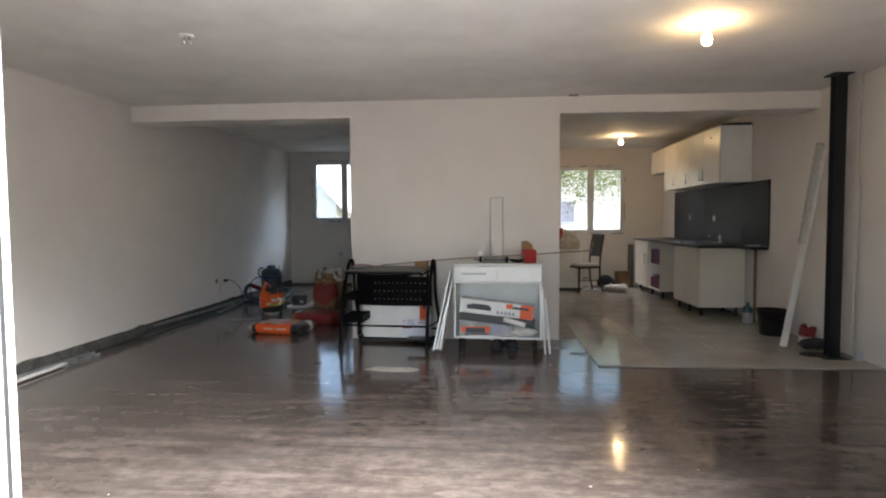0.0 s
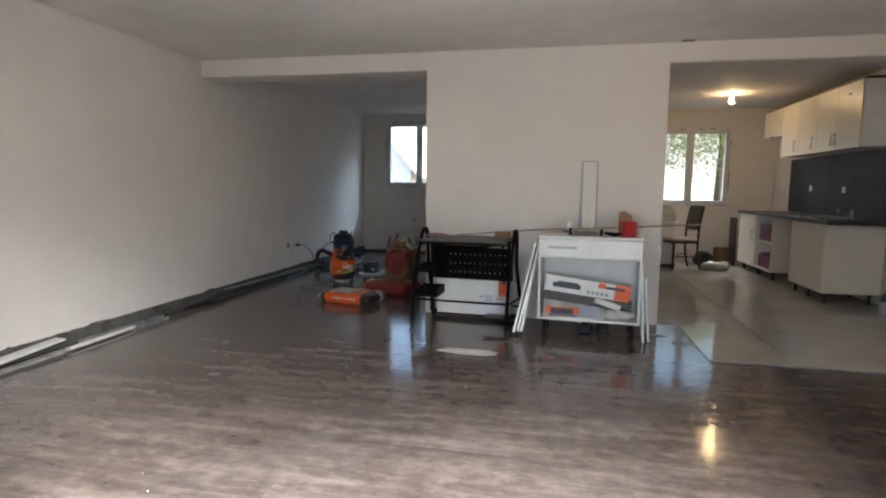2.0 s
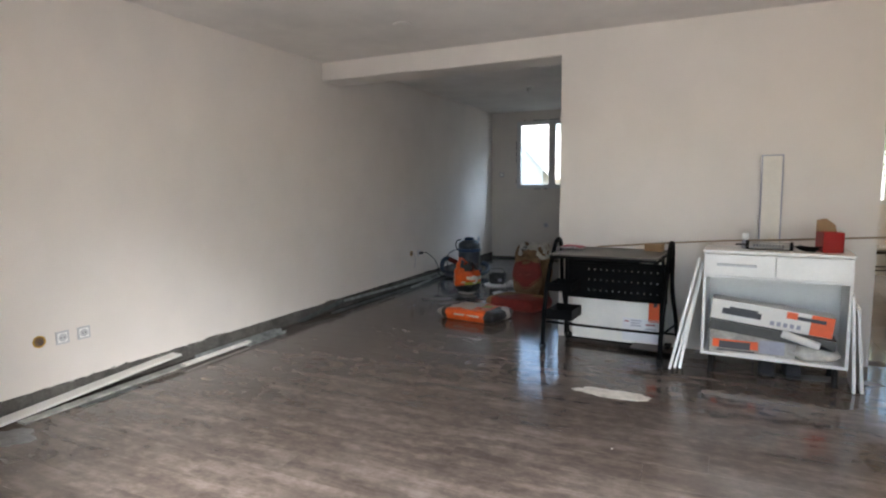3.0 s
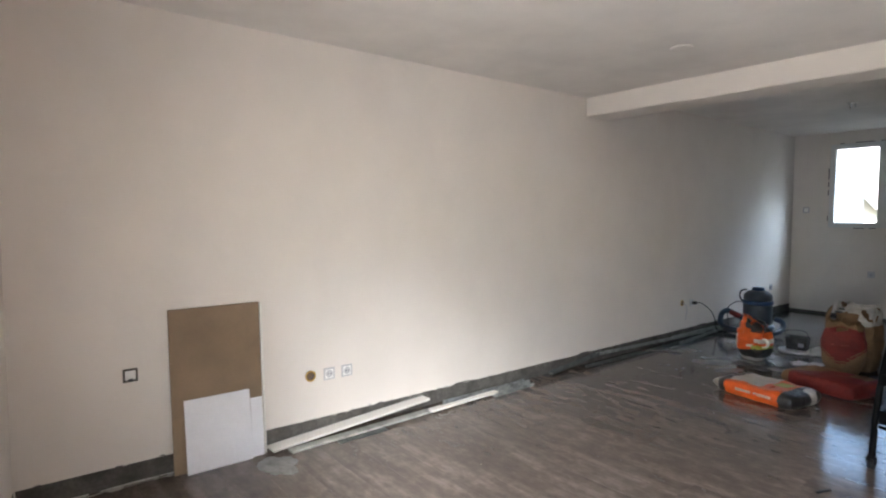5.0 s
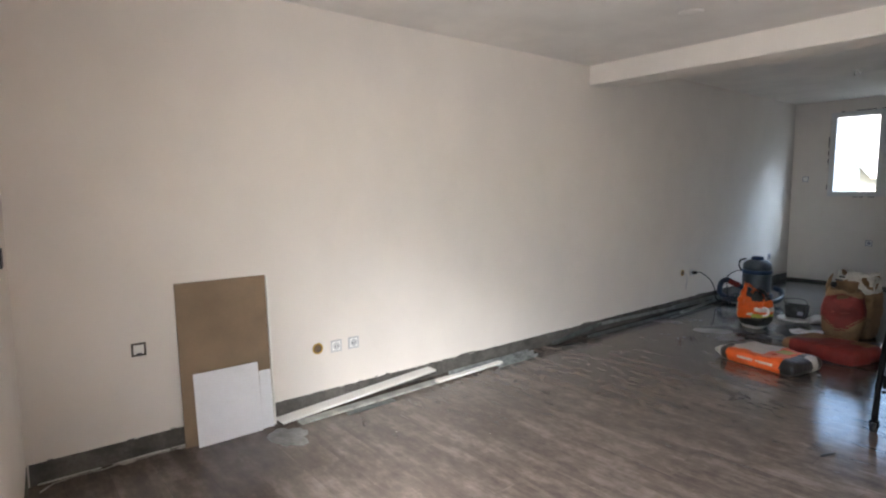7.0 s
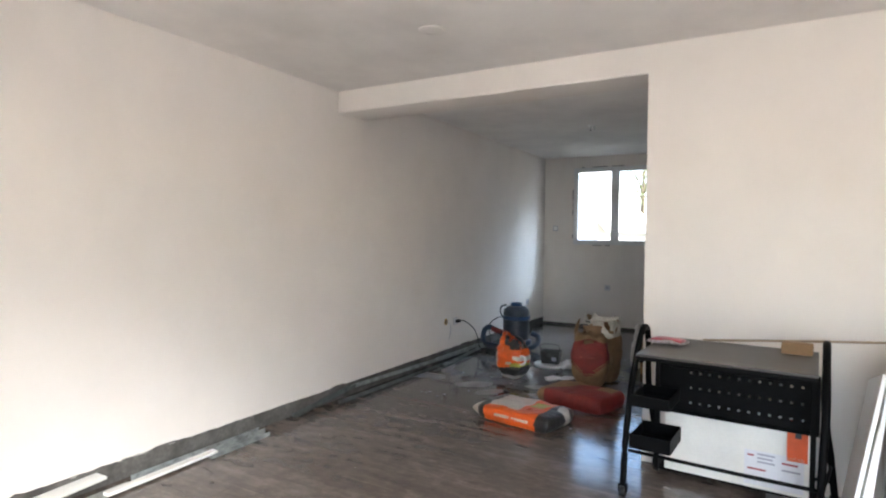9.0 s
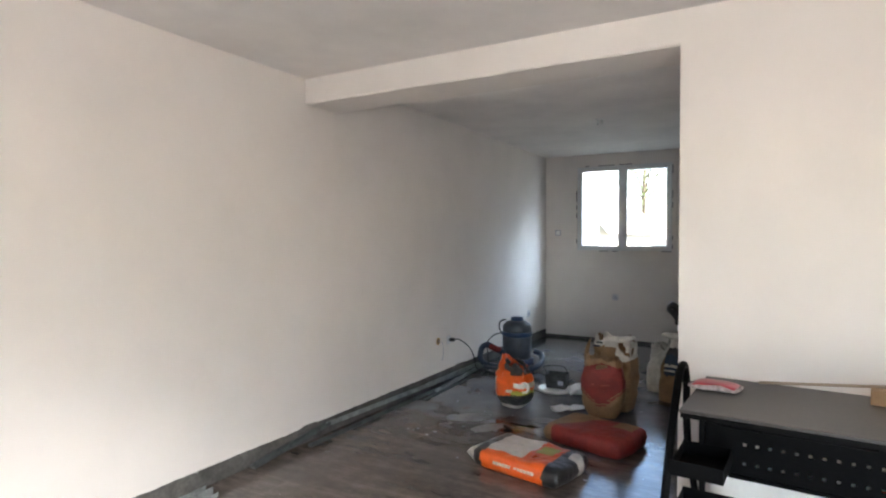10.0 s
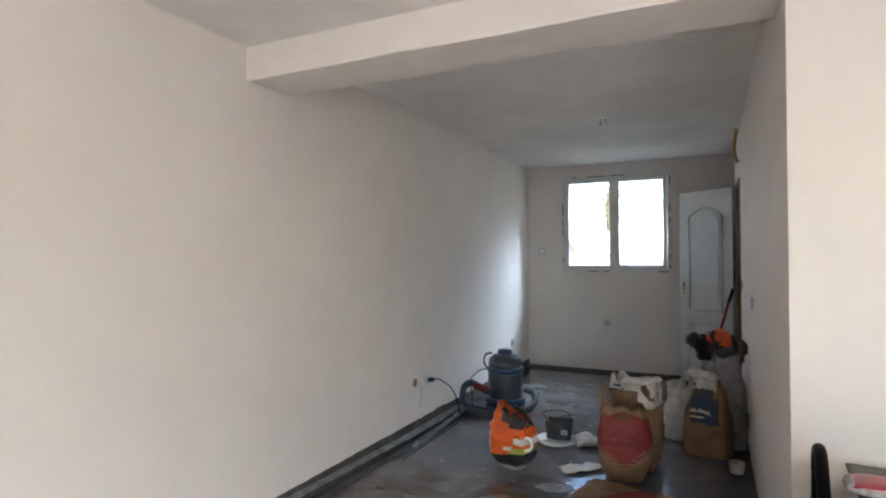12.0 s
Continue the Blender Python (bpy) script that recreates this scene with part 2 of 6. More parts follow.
M_DKWOOD = surf("dark_stained_wood", (0.03, 0.019, 0.013), 0.4, var=0.3)
M_FRAMEW = surf("brown_door_lining", (0.17, 0.10, 0.05), 0.6, var=0.25, scale=8)
M_YELL = surf("yellow_plastic", (0.48, 0.29, 0.045), 0.5, var=0.15)
M_PLUM = surf("plum_panel", (0.14, 0.02, 0.06), 0.5, var=0.15)
M_BLUEP = surf("blue_print", (0.02, 0.038, 0.08), 0.5, var=0.3)
M_TEAL = surf("teal_plastic", (0.03, 0.09, 0.11), 0.4)
M_SPILL = surf("dried_plaster", (0.36, 0.34, 0.31), 0.45, var=0.35, scale=10, fine=45)
M_SMEAR = surf("pale_plaster_smear", (0.58, 0.55, 0.50), 0.6, var=0.3, scale=12, fine=45)
M_GREYUP = surf("grey_upholstery", (0.10, 0.095, 0.09), 0.8, var=0.15)
M_POUCH = surf("clear_wrap_white", (0.42, 0.37, 0.37), 0.2, var=0.4, scale=40, fine=90, bump=0.8)
M_ROD = surf("pale_wood_rod", (0.30, 0.23, 0.16), 0.6)
M_FILM = film_material()
M_BULB = glow_material("lit_bulb", (1.0, 0.69, 0.34), 36.0)
M_SOCKET = surf("socket_grey", (0.50, 0.50, 0.52), 0.4, var=0.1)
M_GRASS = surf("grass", (0.095, 0.095, 0.065), 0.95, var=0.4, scale=1.5, fine=20, bump=0.8)
def leaf_material():
    m, nt, b = shader("leaves")
    c = ramp_node(nt, noise_node(nt, place(nt), 3, 3), [(0.3, (0.14, 0.18, 0.06)), (0.7, (0.26, 0.28, 0.12))])
    tr = nt.nodes.new("ShaderNodeBsdfTranslucent")
    mix = nt.nodes.new("ShaderNodeMixShader")
    mix.inputs[0].default_value = 0.5
    nt.links.new(c, b.inputs["Base Color"])
    nt.links.new(c, tr.inputs["Color"])
    nt.links.new(b.outputs[0], mix.inputs[1])
    nt.links.new(tr.outputs[0], mix.inputs[2])
    nt.links.new(mix.outputs[0], nt.nodes["Material Output"].inputs["Surface"])
    return m


M_LEAF = leaf_material()
M_BARK = surf("bark", (0.12, 0.09, 0.06), 0.9, var=0.4, scale=9, bump=0.8)
M_ROOF = surf("roof_tiles", (0.66, 0.64, 0.62), 0.8, var=0.1)
M_HOUSEW = surf("pale_render", (0.85, 0.82, 0.76), 0.9, var=0.05)
M_PAVE = surf("terrace_concrete", (0.36, 0.35, 0.33), 0.85, var=0.2)


# ---- mesh tools ----
def bm_new():
    return bmesh.new()


def add_box(bm, lo, hi, bevel=0.0, mi=0):
    """An axis-aligned box from lo to hi."""
    c = [(a + b) / 2 for a, b in zip(lo, hi)]
    s = [abs(b - a) for a, b in zip(lo, hi)]
    tmp = bmesh.ops.create_cube(bm, size=1.0, matrix=Matrix.Translation(c) @ Matrix.Diagonal((*s, 1)))
    faces = {f for v in tmp["verts"] for f in v.link_faces}
    for f in faces:
        f.material_index = mi
    if bevel:
        edges = {e for f in faces for e in f.edges}
        r = bmesh.ops.bevel(bm, geom=list(edges), offset=min(bevel, min(s) * 0.45), segments=2, affect='EDGES', profile=0.5)
        for f in r["faces"]:
            f.material_index = mi
    return bm


def add_cyl(bm, a, b, r1, r2=None, seg=16, mi=0):
    """A capped cylinder or cone from a to b."""
    a, b = Vector(a), Vector(b)
    d = b - a
    m = Matrix.Translation((a + b) / 2) @ d.to_track_quat('Z', 'Y').to_matrix().to_4x4()
    t = bmesh.ops.create_cone(bm, cap_ends=True, segments=seg, radius1=r1, radius2=r1 if r2 is None else r2, depth=d.length, matrix=m)
    for f in {f for v in t["verts"] for f in v.link_faces}:
        f.material_index = mi
        f.smooth = len(f.verts) == 4
    return bm


def add_lathe(bm, profile, seg=24, centre=(0, 0, 0), mi=0, tilt=None, ring=False):
    """A turned shape from (radius, z) pairs."""
    m = Matrix.Translation(centre) @ (tilt or Matrix())
    rings = []
    for r, z in profile:
        rings.append([bm.verts.new(m @ Vector((r * math.cos(2 * math.pi * k / seg), r * math.sin(2 * math.pi * k / seg), z))) for k in range(seg)])
    for p, q in zip(rings, rings[1:]):
        for k in range(seg):
            f = bm.faces.new((p[k], p[(k + 1) % seg], q[(k + 1) % seg], q[k]))
            f.material_index = mi
            f.smooth = True
    if ring:
        bmesh.ops.remove_doubles(bm, verts=rings[0] + rings[-1], dist=1e-4)
        return bm
    for loop, flip in ((rings[0], True), (rings[-1], False)):
        f = bm.faces.new(loop[::-1] if flip else loop)
        f.material_index = mi
    return bm


def curve_points(pts, n=6):
    """Catmull-Rom points through pts."""
    pts = [Vector(p) for p in pts]
    ext = [2 * pts[0] - pts[1], *pts, 2 * pts[-1] - pts[-2]]
    out = []
    for i in range(1, len(ext) - 2):
        p0, p1, p2, p3 = ext[i - 1:i + 3]
        for k in range(n):
            t = k / n
            out.append(0.5 * ((2 * p1) + (p2 - p0) * t + (2 * p0 - 5 * p1 + 4 * p2 - p3) * t * t + (3 * p1 - p0 - 3 * p2 + p3) * t ** 3))
    out.append(pts[-1])
    return out


def add_tube(bm, pts, r, seg=8, mi=0, ribs=0.0, n=6):
    """A round tube along a smooth line."""
    line = curve_points(pts, n)
    up = Vector((0.013, 0.021, 1)).normalized()
    rings = []
    for i, p in enumerate(line):
        d = (line[min(i + 1, len(line) - 1)] - line[max(i - 1, 0)]).normalized()
        s = d.cross(up)
        if s.length < 0.05:
            s = d.cross(Vector((1, 0.1, 0)))
        s.normalize()
        u = s.cross(d).normalized()
        rr = r * (1 + (ribs if i % 2 else -ribs))
        rings.append([bm.verts.new(p + rr * (math.cos(2 * math.pi * k / seg) * s + math.sin(2 * math.pi * k / seg) * u)) for k in range(seg)])
    for p, q in zip(rings, rings[1:]):
        for k in range(seg):
            f = bm.faces.new((p[k], p[(k + 1) % seg], q[(k + 1) % seg], q[k]))
            f.smooth = True
            f.material_index = mi
    for ring in (rings[0][::-1], rings[-1]):
        bm.faces.new(ring).material_index = mi
    bmesh.ops.recalc_face_normals(bm, faces=bm.faces[:])
    return bm


def add_pillow(bm, size, seed, power=0.55, crumple=0.02, n=14, matf=None, freq=7.0, square=0.0, tip=0.0):
    """A filled sack lying flat: size in x, y, z; thin seams at the x ends; base at z = 0.
    square sharpens its shoulders, tip folds its -x end to a point."""
    off = Vector((seed * 3.1, seed * 1.7, seed))
    lx, ly, lz = size
    grid = {}
    for side in (0, 1):
        for i in range(n + 1):
            for j in range(n + 1):
                u, v = 2 * i / n - 1, 2 * j / n - 1
                if side and (i in (0, n) or j in (0, n)):
                    grid[1, i, j] = grid[0, i, j]
                    continue
                prof = max(0, (1 - abs(u) ** (square or 3.2))) ** power * max(0, (1 - abs(v) ** (square or 3.6))) ** power
                fold = tip * max(0.0, (-u - 0.70) / 0.30)
                prof *= 1 - 0.8 * fold
                z = prof * (0.5 if side else -0.5)
                p = Vector((u * lx / 2 * (1 - 0.05 * v * v), v * ly / 2 * (1 - 0.04 * u * u) * (1 - 0.8 * fold), z * lz))
                w = noise.noise_vector(p * freq + off) * crumple + noise.noise_vector(p * freq * 2.7 + off) * crumple * 0.4
                p += w
                p.y -= 0.26 * ly * fold
                p.z = max(p.z + lz * 0.42, 0.004 + (0.002 if side else 0))
                grid[side, i, j] = bm.verts.new(p)
    for side in (0, 1):
        for i in range(n):
            for j in range(n):
                q = [grid[side, i, j], grid[side, i + 1, j], grid[side, i + 1, j + 1], grid[side, i, j + 1]]
                f = bm.faces.new(q if side else q[::-1])
                f.smooth = True
                if matf:
                    c = f.calc_center_median()
                    f.material_index = matf(c.x / lx * 2, c.y / ly * 2, c.z / lz)
    return bm


def add_standing_sack(bm, wx, wy, h, seed, crumple=0.02, n=22, rows=16, matf=None, waist=0.0, top_noise=0.05, pinch=0.0, lean=(0, 0), slant=0.0, foot=1.0):
    """An upright, part-used paper sack with a ragged open mouth."""
    off = Vector((seed * 2.3, seed * 1.1, seed * 0.7))
    rings = []
    for j in range(rows + 1):
        t = j / rows
        bulge = 1 + 0.10 * math.sin(math.pi * min(1, t * 1.15)) - waist * t * t - pinch * max(0, t - 0.6) * 2.2
        bulge *= foot + (1 - foot) * min(1, t * 3.5)
        ring = []
        for k in range(n):
            a = 2 * math.pi * k / n
            ca, sa = math.cos(a), math.sin(a)
            rx = math.copysign(abs(ca) ** 0.55, ca) * wx / 2 * bulge
            ry = math.copysign(abs(sa) ** 0.55, sa) * wy / 2 * bulge
            p = Vector((rx + lean[0] * t, ry + lean[1] * t, h * t * (1 - slant * (ca + 1) / 2)))
            wv = noise.noise_vector(p * 9 + off) * crumple + noise.noise_vector(p * 23 + off) * crumple * 0.4
            p += wv * (0.25 + t)
            if j == rows:
                p.z += top_noise * noise.noise(Vector((ca * 1.7, sa * 1.7, seed)) * 1.3) * 2
            p.z = max(p.z, 0.0 if j == 0 else 0.01)
            ring.append(bm.verts.new(p))
        rings.append(ring)
    for j, (p, q) in enumerate(zip(rings, rings[1:])):
        for k in range(n):
            f = bm.faces.new((p[k], p[(k + 1) % n], q[(k + 1) % n], q[k]))
            f.smooth = True
            if matf:
                c = f.calc_center_median()
                f.material_index = matf(c.x / wx * 2, c.y / wy * 2, c.z / h)
    bm.faces.new(rings[0][::-1])
    inner = [bm.verts.new(v.co * 0.9 + Vector((lean[0] * 0.05, lean[1] * 0.05, -h * 0.10))) for v in rings[-1]]
    for k in range(n):
        f = bm.faces.new((rings[-1][k], rings[-1][(k + 1) % n], inner[(k + 1) % n], inner[k]))
        f.smooth = True
    bm.faces.new(inner)
    return bm


def mesh_of(name, bm, mats):
    me = bpy.data.meshes.new(name)
    bm.to_mesh(me)
    bm.free()
    for m in (mats if isinstance(mats, (list, tuple)) else [mats]):
        me.materials.append(m)
    return me


def part(name, bm, mats, parent, label=""):
    """One mesh object under a thing or a part."""
    ob = new(name, mesh_of(name, bm, mats))
    ob.parent = parent
    if label:
        tagged(ob, label)
    return ob


def solid(name, bm, mats, m=None, label="", category="", group="", kind=""):
    """A top-level thing of one mesh."""
    ob = new(name, mesh_of(name, bm, mats))
    ob.matrix_world = m or Matrix()
    return tagged(ob, label, category, group, kind)


def thing(name, m, label, category, group="", kind=""):
    """A top-level thing made of parts: an Empty at its base."""
    ob = new(name)
    ob.empty_display_size = 0.1
    ob.matrix_world = m
    return tagged(ob, label, category, group, kind)


def structure(name, lo, hi, mat, label="", category="", bevel=0.0):
    return solid(name, add_box(bm_new(), lo, hi, bevel), mat, None, label, category, kind="structure")


# ---- the plan ----
XL, XR = -3.95, 3.15          # side walls
Y0, YP, YF = 2.05, 6.37, 11.29  # front wall, pier front, far wall
H, HB, HK = 2.50, 2.33, 2.57  # ceiling, beam underside, ceiling of the back rooms
PL, PR = -1.56, 0.615         # middle block
JAMB, JAMB_R, DOOR_H = -1.445, 1.02, 2.18
WIN_L = (-3.49, -2.245, 1.245, 2.40)
WIN_K = (1.20, 2.44, 0.985, 2.23)


def wall_with_hole(name, lo, hi, holes, mat, label, category="wall"):
    """A wall along x with rectangular openings (x0, x1, z0, z1) through it."""
    bm = bm_new()
    xs = sorted({lo[0], hi[0], *[h[0] for h in holes], *[h[1] for h in holes]})
    for a, b in zip(xs, xs[1:]):
        spans = sorted((h[2], h[3]) for h in holes if h[0] <= a and h[1] >= b)
        z = lo[2]
        for s, e in spans:
            if s > z:
                add_box(bm, (a, lo[1], z), (b, hi[1], s))
            z = e
        if z < hi[2]:
            add_box(bm, (a, lo[1], z), (b, hi[1], hi[2]))
    bmesh.ops.remove_doubles(bm, verts=bm.verts[:], dist=1e-5)
    return solid(name, bm, mat, None, label, category, kind="structure")


structure("wall_west", (XL - 0.25, 1.55, -0.1), (XL, YF + 0.3, HK + 0.002), M_WALL, "freshly painted cream plaster wall with bare skirting zone", "wall")
structure("wall_east", (XR, 1.55, -0.1), (XR + 0.25, YF + 0.3, HK + 0.002), M_WALL, "cream painted plaster wall behind the kitchen units", "wall")
wall_with_hole("wall_north", (XL, YF, -0.1), (XR, YF + 0.3, HK + 0.002), [WIN_L, WIN_K], M_WALL, "cream painted plaster wall with two white windows")

# front wall: its inner face runs slightly askew from the corner to the patio door
bm = bm_new()
base = [(XL, Y0), (JAMB, 1.88), (JAMB, 1.58), (XL, 1.58)]
lo_v = [bm.verts.new((x, y, -0.1)) for x, y in base]
hi_v = [bm.verts.new((x, y, H + 0.002)) for x, y in base]
bm.faces.new(lo_v), bm.faces.new(hi_v[::-1])
for k in range(4):
    bm.faces.new((lo_v[k], hi_v[k], hi_v[(k + 1) % 4], lo_v[(k + 1) % 4]))
bmesh.ops.recalc_face_normals(bm, faces=bm.faces[:])
solid("wall_south", bm, M_WALL, None, "cream painted wall beside the patio door", "wall", kind="structure")
structure("wall_south_east", (JAMB_R, 1.58, -0.1), (XR, 1.88, H + 0.002), M_WALL, "cream painted wall beside the patio door", "wall")
structure("lintel", (JAMB, 1.58, DOOR_H), (JAMB_R, 1.88, H + 0.002), M_WALL, "painted lintel over the patio door", "lintel")

structure("ceiling", (XL - 0.25, 1.55, H), (XR + 0.25, YP + 0.1, H + 0.3), M_CEIL, "unevenly rolled off-white ceiling", "ceiling")
structure("ceiling_back", (XL - 0.25, YP + 0.1, HK), (XR + 0.25, YF + 0.3, HK + 0.2), M_CEIL, "off-white ceiling of the back rooms", "ceiling")
structure("pier_front", (PL, YP, -0.1), (PR, YP + 0.14, HK), M_WALL, "wide cream painted pier between two openings", "wall")
structure("pier_side_west", (PL, YP + 0.14, -0.1), (PL + 0.12, 9.98, HK), M_WALL, "painted side wall of the middle block", "wall")
structure("pier_side_west_lintel", (PL, 9.98, 2.14), (PL + 0.12, 10.78, HK), M_WALL, "painted wall over the inner doorway", "lintel")
structure("pier_side_west_end", (PL, 10.78, -0.1), (PL + 0.12, YF, HK), M_WALL, "painted wall beside the inner doorway", "wall")
structure("pier_side_east", (PR - 0.12, YP + 0.14, -0.1), (PR, YF, HK), M_WALL, "painted side wall of the kitchen", "wall")
def plaster_beam(name, x0, x1, seed, label):
    """A hand-plastered beam whose edges waver a little."""
    bm = bm_new()
    n = int((x1 - x0) / 0.06)
    rows = []
    for k in range(n + 1):
        x = x0 + (x1 - x0) * k / n
        w = lambda q: 0.005 * noise.noise(Vector((x * 2.1, q, seed))) + 0.003 * noise.noise(Vector((x * 7.3, q, seed)))
        pts = [(YP + 0.0, HK), (YP + w(1) * 0.4, H - 0.02), (YP + w(2), HB + 0.012), (YP + 0.006 + w(3), HB + w(4)), (YP + 0.16, HB + w(5)), (YP + 0.325 + w(6), HB + w(7)), (YP + 0.33 + w(8), HB + 0.012), (YP + 0.33, HK)]
        rows.append([bm.verts.new((x, y, z)) for y, z in pts])
    for p, q in zip(rows, rows[1:]):
        for a in range(8):
            bm.faces.new((p[a], p[(a + 1) % 8], q[(a + 1) % 8], q[a]))
    bm.faces.new(rows[0]), bm.faces.new(rows[-1][::-1])
    bmesh.ops.recalc_face_normals(bm, faces=bm.faces[:])
    return solid(name, bm, M_WALL, None, label, "beam", kind="structure")


plaster_beam("beam_west", XL, PL, 1.0, "painted ceiling beam over the opening")
plaster_beam("beam_east", PR, XR, 2.0, "painted ceiling beam over the kitchen opening")
structure("floor_slab", (XL - 0.25, 1.5, -0.14), (XR + 0.25, YF + 0.3, -0.012), M_SCREED, "dark concrete slab under the flooring", "floor")


def ragged_strip(name, a, b, height, seed, normal, label):
    """A bare strip at a wall's foot with an uneven upper edge."""
    bm = bm_new()
    a, b, nrm = Vector((*a, 0)), Vector((*b, 0)), Vector((*normal, 0))
    steps = int((b - a).length / 0.03)
    prev = None
    for k in range(steps + 1):
        p = a.lerp(b, k / steps)
        rough = min(1.0, max(0.15, (p.y - 3.2) * 0.7))
        h = height * (1 + rough * (0.07 * noise.noise(Vector((k * 0.07, seed, 0))) + 0.06 * noise.noise(Vector((k * 0.45, seed, 3)))))
        if noise.noise(Vector((k * 0.08, seed, 9))) > 0.35 and rough > 0.5:
            h += 0.010
        row = [bm.verts.new(p + nrm * d + Vector((0, 0, z))) for d, z in ((0, -0.01), (0.003, -0.01), (0.003, h), (0, h + 0.001))]
        if prev:
            for q in range(3):
                bm.faces.new((prev[q], row[q], row[q + 1], prev[q + 1]))
        prev = row
    bmesh.ops.recalc_face_normals(bm, faces=bm.faces[:])
    return solid(name, bm, M_PLINTH, None, label, "baseboard", kind="structure")


ragged_strip("baseboard_west", (XL, 2.06), (XL, YF), 0.105, 1.0, (1, 0), "bare grey plaster strip along the wall foot")
rnd = random.Random(19)
bm_w, bm_d = bm_new(), bm_new()
for k in range(46):
    yy = rnd.uniform(2.1, 5.9)
    L = rnd.uniform(0.01, 0.05)
    zz = 0.104 + rnd.uniform(-0.004, 0.006)
    add_box(bm_w if k % 2 else bm_d, (XL + 0.001, yy, zz), (XL + 0.0055, yy + L, zz + rnd.uniform(0.002, 0.006)), 0.0008)
for k in range(26):
    yy = rnd.uniform(2.08, 2.80)
    L = rnd.uniform(0.03, 0.12)
    add_box(bm_w, (XL + 0.002, yy, -0.004), (XL + 0.006 + rnd.uniform(0, 0.006), min(yy + L, 2.84), 0.002 + rnd.uniform(0, 0.004)), 0.001)
base_w = bpy.data.objects["baseboard_west"]
part("paint_chips", bm_w, surf("chalky_filler", (0.55, 0.53, 0.49), 0.9), base_w, "white paint and filler chips along its edges")
part("dark_chips", bm_d, M_INK, base_w, "dark gaps along its upper edge")
ragged_strip("baseboard_north", (XL, YF), (PL, YF), 0.035, 2.0, (0, -1), "bare grey plaster strip along the wall foot")
ragged_strip("baseboard_south", (XL, Y0), (JAMB, 1.88), 0.10, 3.0, (0.08, 1), "bare grey plaster strip along the wall foot")
ragged_strip("baseboard_east", (XR, 1.9), (XR, 5.15), 0.075, 4.0, (-1, 0), "bare grey plaster strip along the wall foot")


# ---- windows and doors ----
def window(name, x0, x1, z0, z1, y, label):
    """A two-leaf white casement in an opening."""
    w = thing(name, pose(x0, y, z0), label, "window", kind="structure")
    W, Hh = x1 - x0, z1 - z0
    f = 0.022
    bm = bm_new()
    for lo, hi in (((0, 0, 0), (W, 0.07, f)), ((0, 0, Hh - f), (W, 0.07, Hh)), ((0, 0, f), (f, 0.07, Hh - f)), ((W - f, 0, f), (W, 0.07, Hh - f))):
        add_box(bm, lo, hi, 0.004)
    part("window_frame", bm, M_PVC, w)
    mid = W / 2
    for a, b in ((f, mid), (mid, W - f)):
        bm = bm_new()
        s = 0.046
        a2, b2 = a + 0.003, b - 0.003
        for lo, hi in (((a2, -0.012, f), (b2, 0.045, f + s)), ((a2, -0.012, Hh - f - s), (b2, 0.045, Hh - f)),
                       ((a2, -0.012, f + s), (a2 + s, 0.045, Hh - f - s)), ((b2 - s, -0.012, f + s), (b2, 0.045, Hh - f - s))):
            add_box(bm, lo, hi, 0.006)
        leaf = part("casement", bm, M_PVC, w)
        pane = part("pane", add_box(bm_new(), (a2 + s, 0.014, f + s), (b2 - s, 0.020, Hh - f - s)), M_GLASS, leaf)
        pane.visible_shadow = False
    part("mullion", add_box(bm_new(), (mid - 0.058, -0.0135, f), (mid + 0.058, -0.0125, Hh - f), 0.0), M_PVC, w)
    bm = bm_new()
    add_box(bm, (mid - 0.012, -0.03, Hh * 0.42), (mid + 0.012, -0.013, Hh * 0.5), 0.004)
    add_box(bm, (mid - 0.008, -0.045, Hh * 0.36), (mid + 0.008, -0.03, Hh * 0.47), 0.004)
    part("handle", bm, M_PVC, w)
    # foam and unfinished plaster round the frame
    rnd = random.Random(int(x0 * 100))
    bm = bm_new()
    for k in range(26):
        t = rnd.random()
        side = k % 4
        L = rnd.uniform(0.04, 0.10)
        d = rnd.uniform(0.004, 0.010)
        if side < 2:
            z = -0.012 if side == 0 else Hh + 0.002
            add_box(bm, (t * (W - L), -d - 0.012, z), (t * (W - L) + L, 0.002 - 0.012, z + 0.010), 0.003)
        else:
            x = -0.012 if side == 2 else W + 0.002
            add_box(bm, (x, -d - 0.012, t * (Hh - L)), (x + 0.010, 0.002 - 0.012, t * (Hh - L) + L), 0.003)
    part("mounting_foam", bm, M_INK, w, "dark gaps and foam round the unfinished frame")
    bm = bm_new()
    g = 0.045
    for lo, hi in (((-g, -0.010, -g), (W + g, 0.0, 0.0)), ((-g, -0.010, Hh), (W + g, 0.0, Hh + g)), ((-g, -0.010, 0.0), (0, 0.0, Hh)), ((W, -0.010, 0.0), (W + g, 0.0, Hh))):
        add_box(bm, lo, hi, 0.002)
    part("window_trim", bm, M_WALL, w, "painted plaster edge")
    return w


window("window_1", *WIN_L, YF, "white two-leaf casement window with unfinished foam edges")
window("window_2", *WIN_K, YF, "white two-leaf kitchen window above the low cabinet")

